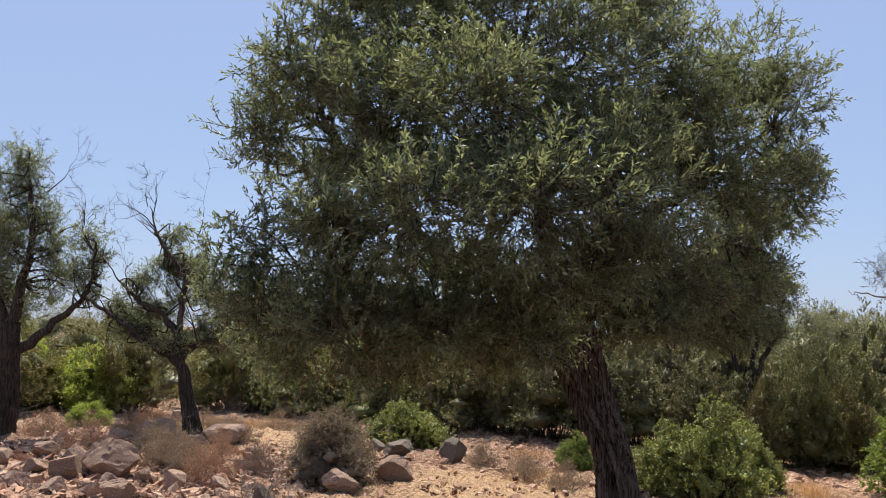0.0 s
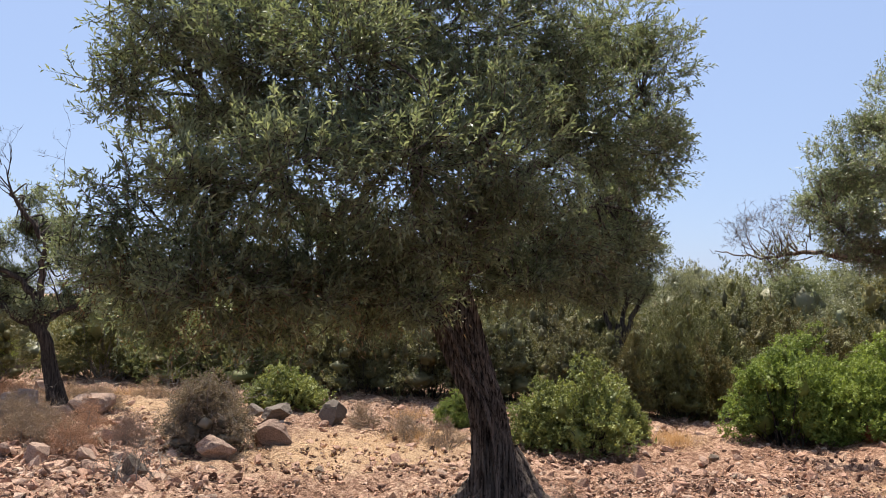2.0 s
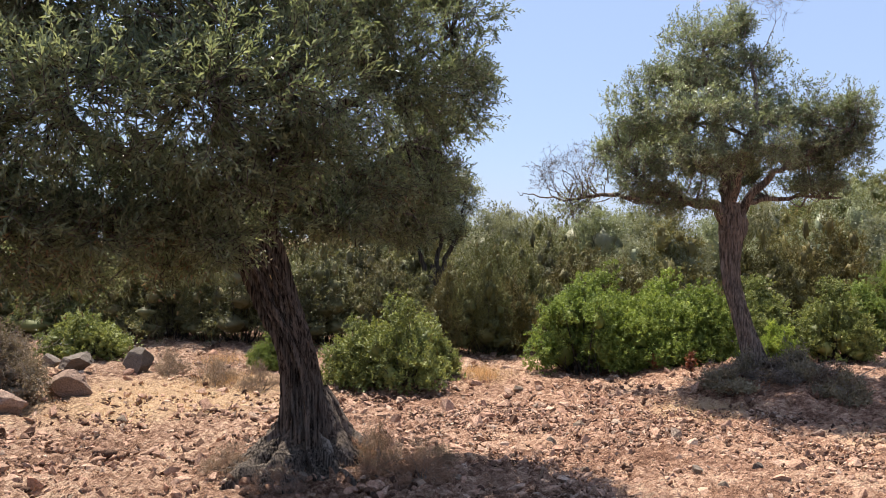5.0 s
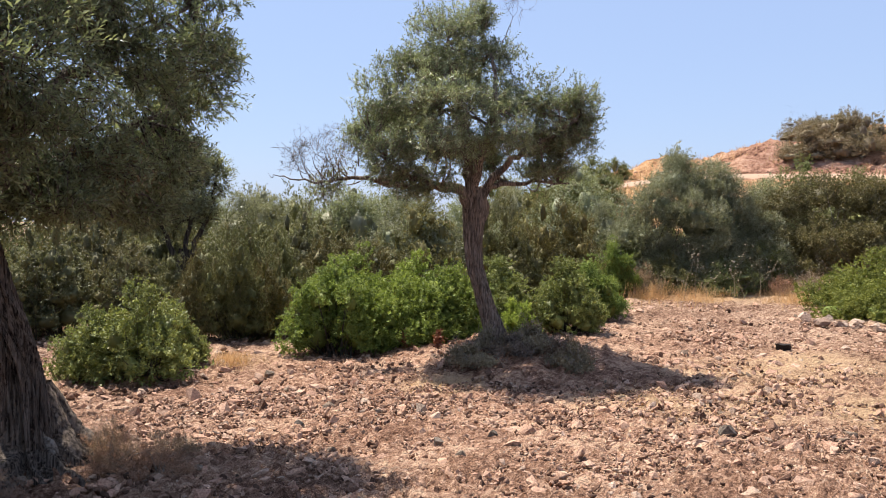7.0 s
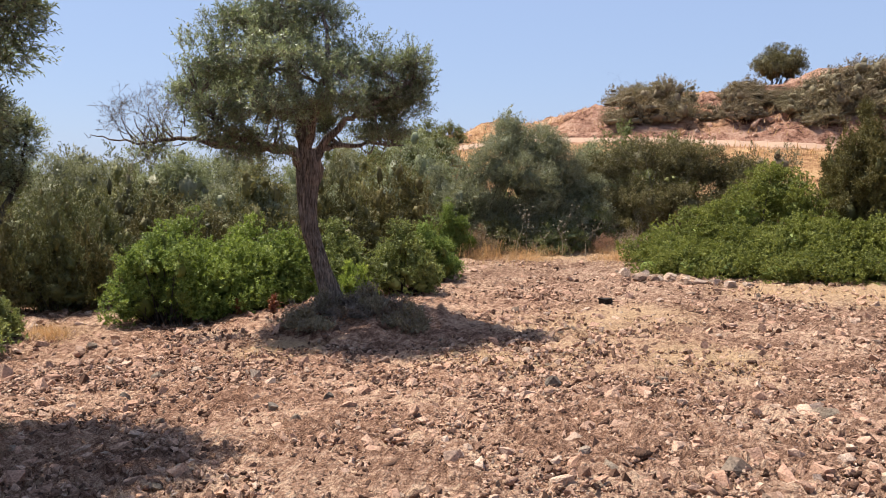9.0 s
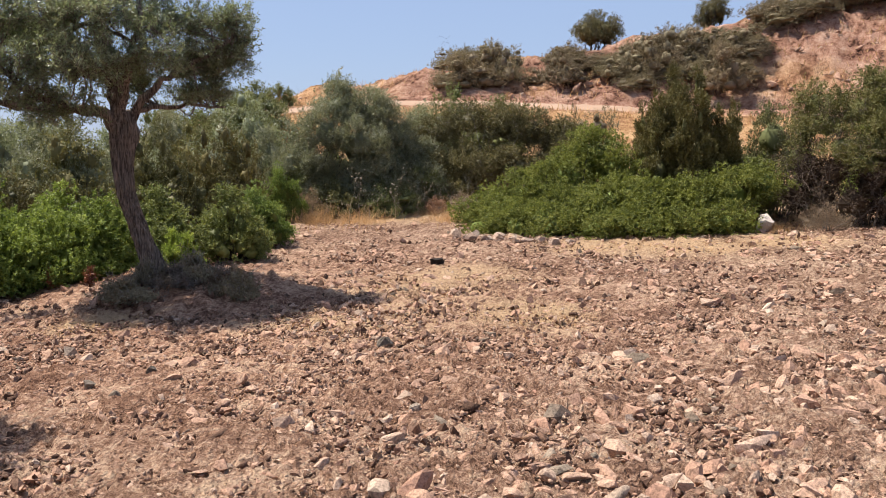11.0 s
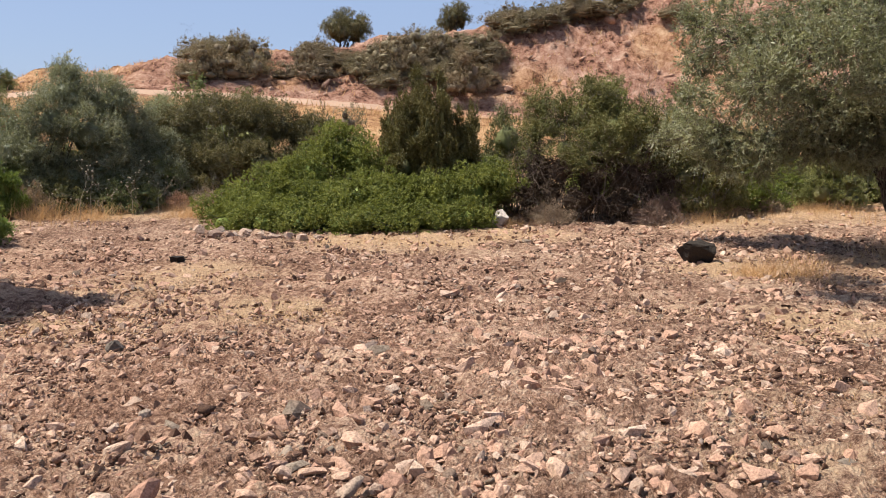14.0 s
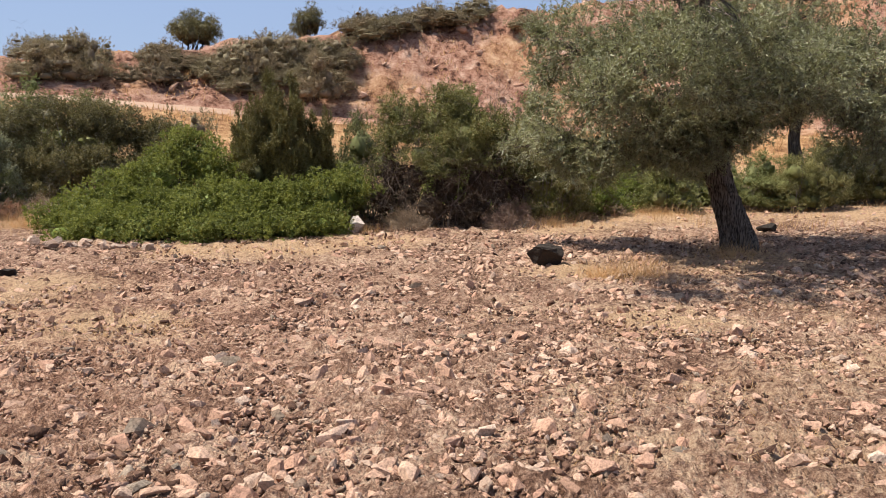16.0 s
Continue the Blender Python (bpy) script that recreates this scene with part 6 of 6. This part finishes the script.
# ---------------------------------------------------------------- rocks
def hull(rng, n=16, flat=0.6, jag=0.30):
    """A broken, half-worn field stone, about one metre across, as triangles."""
    bm = bmesh.new()
    k = np.arange(n) + 0.5
    zz, aa = 1 - 2 * k / n, k * 2.399963 + rng.uniform(0, 6.28)
    rr = np.sqrt(1 - zz * zz)
    q = unit(np.stack([rr * np.cos(aa), rr * np.sin(aa), zz], -1) + 0.40 * rng.standard_normal((n, 3)))
    q = q * (1 - jag * rng.random((n, 1)) ** 1.5)
    for c in unit(rng.standard_normal((4, 3))):
        over = np.maximum(q @ c - rng.uniform(0.35, 0.65), 0)
        q = q - over[:, None] * c
    for p in q:
        bm.verts.new(p * np.array([0.72, 0.56, 0.62 * flat]))
    res = bmesh.ops.convex_hull(bm, input=bm.verts)
    bmesh.ops.delete(bm, geom=[g for g in set(res["geom_interior"] + res["geom_unused"]) if isinstance(g, bmesh.types.BMVert)], context="VERTS")
    bmesh.ops.triangulate(bm, faces=bm.faces)
    bm.verts.index_update()
    v = np.array([p.co[:] for p in bm.verts])
    f = np.array([[p.index for p in t.verts] for t in bm.faces])
    bm.free()
    return v, f


def boulder(name, label, place, w, h, material, seed):
    """A weathered rock with broken faces, half sunk in the soil."""
    rng = np.random.default_rng(seed)
    bm = bmesh.new()
    bmesh.ops.create_icosphere(bm, subdivisions=4, radius=1.0)
    cuts = [(Vector(c), float(rng.uniform(0.42, 0.74))) for c in unit(rng.standard_normal((13, 3)))]
    shift = Vector(rng.uniform(-50, 50, 3))
    for q in bm.verts:
        p = q.co * (1 + 0.22 * noise.noise(q.co * 1.3 + shift))
        for c, d in cuts:
            over = p.dot(c) - d
            if over > 0:
                p = p - c * over
        q.co = p * (1 + 0.07 * noise.noise(p * 2.4 + shift) - 0.10 * abs(noise.noise(p * 4.5 + shift)) - 0.07 * abs(noise.noise(p * 12 + shift)))
    wx, wy = max(abs(q.co.x) for q in bm.verts), max(abs(q.co.y) for q in bm.verts)
    zs = [q.co.z for q in bm.verts]
    for q in bm.verts:
        q.co = Vector((q.co.x / wx * w * 0.56, q.co.y / wy * w * 0.46, (q.co.z - min(zs)) / (max(zs) - min(zs)) * h * 1.3 - h * 0.3))
    me = bpy.data.meshes.new(name)
    bm.to_mesh(me)
    bm.free()
    me.materials.append(material)
    ob = new(name, me)
    ob.matrix_basis = Matrix.Translation(place) @ Matrix.Rotation(rng.uniform(-0.5, 0.5) + math.atan2(-place[0], place[1]), 4, "Z")
    return tagged(ob, label, "rock", "boulders")


for rows, label, material, seed in ((ROCKS_ROCK, "weathered pinkish-brown boulder half sunk in the soil", M_ROCK, 100), (ROCKS_GREY, "rough grey boulder lying on the field", M_GREYROCK, 200),
                                    (ROCKS_DARK, "blackened rough rock lying among pale stones", M_DARKROCK, 306), (ROCKS_LIGHT, "small pale rock in the row along the mastic", M_LIGHTROCK, 600), (ROCKS_PALE, "pale lichened rock wedged among the olive roots", M_PALEROCK, 500), (ROCKS_WHITE, "large whitish boulder at the scrub edge", M_WHITEROCK, 400)):
    for i, (x, y, w, h) in enumerate(rows):
        boulder("boulder", label, spot(x, y), w, h, material, seed + i)

# ---------------------------------------------------------------- dry grass, thistles
def blades(x, y, height, width, rng, lean=0.45):
    n = len(x)
    foot = np.stack([x, y, ground_z(x, y) - 0.005], -1)
    a = rng.uniform(0, 6.28, n)
    side = np.stack([np.cos(a), np.sin(a), np.zeros(n)], -1)
    tip = foot + height[:, None] * unit(np.stack([lean * rng.standard_normal(n), lean * rng.standard_normal(n), np.ones(n)], -1))
    w = width[:, None]
    mid = (foot * 0.45 + tip * 0.55) + 0.06 * height[:, None] * rng.standard_normal((n, 3))
    v = np.stack([foot - side * w, foot + side * w, mid + side * w * 0.7, tip, mid - side * w * 0.7], 1).reshape(-1, 3)
    k = np.arange(n)[:, None] * 5
    return v, np.stack([k + [0, 1, 2], k + [0, 2, 4], k + [4, 2, 3]], 1).reshape(-1, 3)


grass_rng = np.random.default_rng(61)
chunks = []
for x, y, r, a in STRAW_A + STRAW_B:
    n = int(520 * r * r * a) + 60
    q = grass_rng.standard_normal((n, 2)) * r * 0.6
    chunks.append(blades(x + q[:, 0], y + q[:, 1], grass_rng.uniform(0.02, 0.08, n), np.full(n, 0.003), grass_rng, 1.3))
for x, y, r, h in TUFTS:
    n = int(800 * r) + 80
    q = grass_rng.standard_normal((n, 2)) * r * 0.55
    chunks.append(blades(x + q[:, 0], y + q[:, 1], h * grass_rng.uniform(0.25, 0.95, n), np.full(n, 0.003), grass_rng, 0.75))
n = 5000
ga, gd = np.radians(grass_rng.uniform(-30, 118, n)), np.sqrt(grass_rng.uniform(3.0 ** 2, 16.0 ** 2, n))
chunks.append(blades(np.sin(ga) * gd, np.cos(ga) * gd, grass_rng.uniform(0.015, 0.06, n), np.full(n, 0.0025), grass_rng, 2.2))
n = 7000
ga, gd = np.radians(grass_rng.uniform(44, 118, n)), grass_rng.uniform(17.5, 25, n)
ok = soft_noise(np.sin(ga) * gd, np.cos(ga) * gd, 1.1) + 0.25 * grass_rng.random(n) > 0.62
ga, gd, n = ga[ok], gd[ok], int(ok.sum())
chunks.append(blades(np.sin(ga) * gd, np.cos(ga) * gd, grass_rng.uniform(0.06, 0.28, n), np.full(n, 0.005), grass_rng, 0.35))
n = 15000
ga, gd = np.radians(grass_rng.uniform(42, 116, n)), grass_rng.uniform(25, 45, n)
ok = (soft_noise(np.sin(ga) * gd, np.cos(ga) * gd, 1.9) + 0.3 * grass_rng.random(n) > 0.55) & ((gd < 32.8) | (gd > 35.8))
ga, gd, n = ga[ok], gd[ok], int(ok.sum())
chunks.append(blades(np.sin(ga) * gd, np.cos(ga) * gd, grass_rng.uniform(0.08, 0.40, n), np.full(n, 0.018), grass_rng, 0.5))
n = 60000
ga, gd = np.radians(grass_rng.uniform(-30, 118, n)), np.sqrt(grass_rng.uniform(3.0 ** 2, 17.0 ** 2, n))
lx, ly = np.sin(ga) * gd, np.cos(ga) * gd
ok = soft_noise(lx, ly, 0.9) * 0.6 + soft_noise(lx, ly, 0.3) * 0.4 + 0.45 * straw_amount(lx, ly) + 0.22 * grass_rng.standard_normal(n) > 0.52
lx, ly, n = lx[ok], ly[ok], int(ok.sum())
foot = np.stack([lx, ly, ground_z(lx, ly) + grass_rng.uniform(0.0, 0.045, n)], -1)
way = unit(grass_rng.standard_normal((n, 3)) * np.array([1, 1, 0.22]))
tip = foot + way * grass_rng.uniform(0.03, 0.08, (n, 1))
v = np.stack([foot, foot + 0.0024 * unit(np.cross(way, grass_rng.standard_normal((n, 3)))), tip], 1).reshape(-1, 3)
tagged(new("straw_litter", mesh_of("straw_litter", v, np.arange(3 * n).reshape(-1, 3), M_LITTER)), "thin pale straw litter lying between the stones", "straw", kind="stuff")
v, f = joined(chunks)
tagged(new("dry_grass", mesh_of("dry_grass", v, f, M_STRAW)), "sparse dry straw-yellow grass over the field", "grass", kind="stuff")

for i, (x, y, h) in enumerate(THISTLES):
    rng = np.random.default_rng(70 + i)
    place = spot(x, y)
    th = top("thistle", place, "tall dried pale thistle with round heads", "plant", "thistles")
    ch = twiggery(rng, (0, 0, -0.02), (0.1 * rng.standard_normal(), 0.1 * rng.standard_normal(), 1), h * 0.9, 0.010, 2, 0.22, 3)
    stalk = part("stalk", joined(ch), M_THISTLE, th)
    hv, hf = hull(rng, 14, 1.0)
    for c in ch[1:]:
        tip = c[0][-3:].mean(0)
        part("head", (hv * 0.042 + tip, hf), M_THISTLE, stalk)

# fallen branch at the foot of the slender olive
rng = np.random.default_rng(81)
bx, by = STEM_2[1][0] + 0.25, STEM_2[1][1] - 0.7
fallen = new("fallen_branch", mesh_of("fallen_branch", *joined(twiggery(rng, (bx, by, float(ground_z(bx, by)) + 0.03), (0.8, -0.35, 0.02), 0.9, 0.014, 1, 0.3, 2)), M_TWIG))
tagged(fallen, "dry grey fallen branch lying on the mound", "branch")
bx, by = ROCKS_GREY[3][:2]
heap = new("dead_twig_heap", mesh_of("dead_twig_heap", *joined([c for k in range(18) for c in twiggery(rng, (bx + 0.22 * math.cos(k * 2.4), by + 0.22 * math.sin(k * 2.4), float(ground_z(bx, by)) - 0.02), (-math.cos(k * 2.4) * 0.35, -math.sin(k * 2.4) * 0.35, 1), 0.36, 0.010, 2, 0.5, 3)]), M_TWIG))
tagged(heap, "heap of grey dead twigs over a stone", "brushwood", kind="stuff")

# ---------------------------------------------------------------- stones of the field
stone_rng = np.random.default_rng(91)
PROTOS = [hull(stone_rng, int(stone_rng.integers(11, 14)), float(stone_rng.uniform(0.5, 0.85))) for _ in range(30)]


def scatter(n, az0, az1, d0, d1, median, sigma, low, high, thin=0.55):
    a, d = np.radians(stone_rng.uniform(az0, az1, n)), np.sqrt(stone_rng.uniform(d0 * d0, d1 * d1, n))
    x, y = np.sin(a) * d, np.cos(a) * d
    keep = stone_rng.random(n) > thin * straw_amount(x, y) + 0.9 * np.clip(0.62 - soft_noise(x + 31, y, 1.5), 0, 0.5)
    x, y = x[keep], y[keep]
    s = np.clip(median * np.exp(sigma * stone_rng.standard_normal(len(x))), low, high)
    return np.stack([x, y, ground_z(x, y), s], -1)


def stone_mesh(name, rows, material, sink=0.05, smooth=True):
    """Many stones as one mesh."""
    kind = stone_rng.integers(0, len(PROTOS), len(rows))
    chunks, flags = [], []
    for k, (pv, pf) in enumerate(PROTOS):
        q = rows[kind == k]
        n = len(q)
        if not n:
            continue
        ang = stone_rng.uniform(0, 6.28, n)
        c, s = np.cos(ang), np.sin(ang)
        ty = stone_rng.normal(0, 0.5, n)
        st = stone_rng.uniform(0.75, 1.35, (n, 1))
        vx, vy, vz = pv[None, :, 0] * st, pv[None, :, 1] / st, np.broadcast_to(pv[None, :, 2], (n, len(pv)))
        vx, vz = vx * np.cos(ty)[:, None] + vz * np.sin(ty)[:, None], vz * np.cos(ty)[:, None] - vx * np.sin(ty)[:, None]
        v = np.stack([vx * c[:, None] - vy * s[:, None], vx * s[:, None] + vy * c[:, None], vz], -1) * q[:, None, 3:4] * 1.25
        v += q[:, None, :3] + np.array([0, 0, 1.0]) * (q[:, 3] * sink)[:, None, None]
        f = pf[None] + (np.arange(n) * len(pv))[:, None, None]
        chunks.append((v.reshape(-1, 3), f.reshape(-1, 3)))
        flags.append(np.full(n * len(pf), k % 5 < 2))
    v, f = joined(chunks)
    return mesh_of(name, v, f, material, np.concatenate(flags) if smooth else False)


field = np.vstack([scatter(900, 0, 360, 0.5, 6.5, 0.040, 0.5, 0.02, 0.12), scatter(9500, -32, 116, 3.0, 19.0, 0.038, 0.55, 0.018, 0.15), scatter(1700, 22, 116, 3.0, 9.5, 0.050, 0.45, 0.03, 0.15), scatter(1100, 66, 116, 3.0, 8.0, 0.066, 0.40, 0.035, 0.17), scatter(3000, 52, 116, 8.5, 16.5, 0.054, 0.45, 0.03, 0.17, 0.35), scatter(500, 0, 60, 9.0, 12.5, 0.045, 0.5, 0.02, 0.12, 0), scatter(1500, -32, -6, 7.0, 13.5, 0.045, 0.45, 0.03, 0.12), scatter(1100, -30, -9, 8.0, 12.0, 0.072, 0.45, 0.04, 0.22), scatter(1700, -32, 24, 5.0, 9.5, 0.045, 0.45, 0.025, 0.11),
                   scatter(2000, 80, 116, 9.0, 24.0, 0.065, 0.4, 0.04, 0.2)])
near = (np.hypot(field[:, 0], field[:, 1]) < 6.6) & (np.degrees(np.arctan2(field[:, 0], field[:, 1])) > 42) & (field[:, 3] > 0.055)
order = np.argsort(np.where(near, np.hypot(field[:, 0], field[:, 1]), 1e9))[:300]
picked = field[order]
rest = np.delete(field, order, axis=0)
tagged(new("field_stones", stone_mesh("field_stones", rest, M_STONE, 0.05, False)), "pinkish-grey broken stones strewn over the soil", "stones", kind="stuff")
SMALL = [hull(stone_rng, 7, float(stone_rng.uniform(0.6, 1.0))) for _ in range(12)]
PROTOS_ALL, PROTOS = PROTOS, SMALL
pebbles = np.vstack([scatter(15000, 18, 116, 3.2, 9.5, 0.024, 0.4, 0.010, 0.05, 0.3), scatter(6000, -32, 116, 6.0, 17.0, 0.030, 0.4, 0.015, 0.06, 0.4)])
tagged(new("pebbles", stone_mesh("pebbles", pebbles, M_STONE)), "small pale stone chips scattered over the soil", "pebbles", kind="stuff")
tagged(new("earth_clods", stone_mesh("earth_clods", np.vstack([scatter(4000, -32, 20, 4.5, 10.0, 0.038, 0.45, 0.015, 0.10, 0.5), scatter(6500, -32, 116, 3.0, 18.0, 0.035, 0.5, 0.012, 0.10, 0.7), scatter(7000, 30, 116, 8.5, 16.0, 0.036, 0.45, 0.02, 0.10, 0.4), scatter(24000, 18, 116, 3.2, 9.5, 0.023, 0.5, 0.010, 0.07, 0.3)]), M_CLOD, 0.12)), "red-brown clods of dry earth, the darkest imitating shadowed gaps", "clods", kind="stuff")
PROTOS = PROTOS_ALL
hills = np.vstack([scatter(2600, 44, 114, 35.3, 43.5, 0.06, 0.5, 0.03, 0.2, 0), scatter(420, 62, 112, 35.8, 42, 0.19, 0.45, 0.09, 0.5, 0)])
tagged(new("hill_stones", stone_mesh("hill_stones", hills, M_STONE, 0.0)), "pale rocks scattered on the hillside", "stones", kind="stuff")
meshes = [mesh_of("stone", pv * 1.25, pf, M_STONE_OB, k % 5 < 1) for k, (pv, pf) in enumerate([hull(stone_rng, int(stone_rng.integers(17, 22)), float(stone_rng.uniform(0.42, 0.78))) for _ in range(24)])]
for x, y, z, s in picked:
    ob = new("stone", meshes[int(stone_rng.integers(len(meshes)))])
    ob.parent = ground
    st = stone_rng.uniform(0.78, 1.4)
    ob.matrix_basis = pose(x, y, z + s * 0.12, float(stone_rng.normal(0, 19)), float(stone_rng.normal(0, 19)), float(stone_rng.uniform(0, 360))) @ Matrix.Diagonal((s * st, s / st, s, 1))
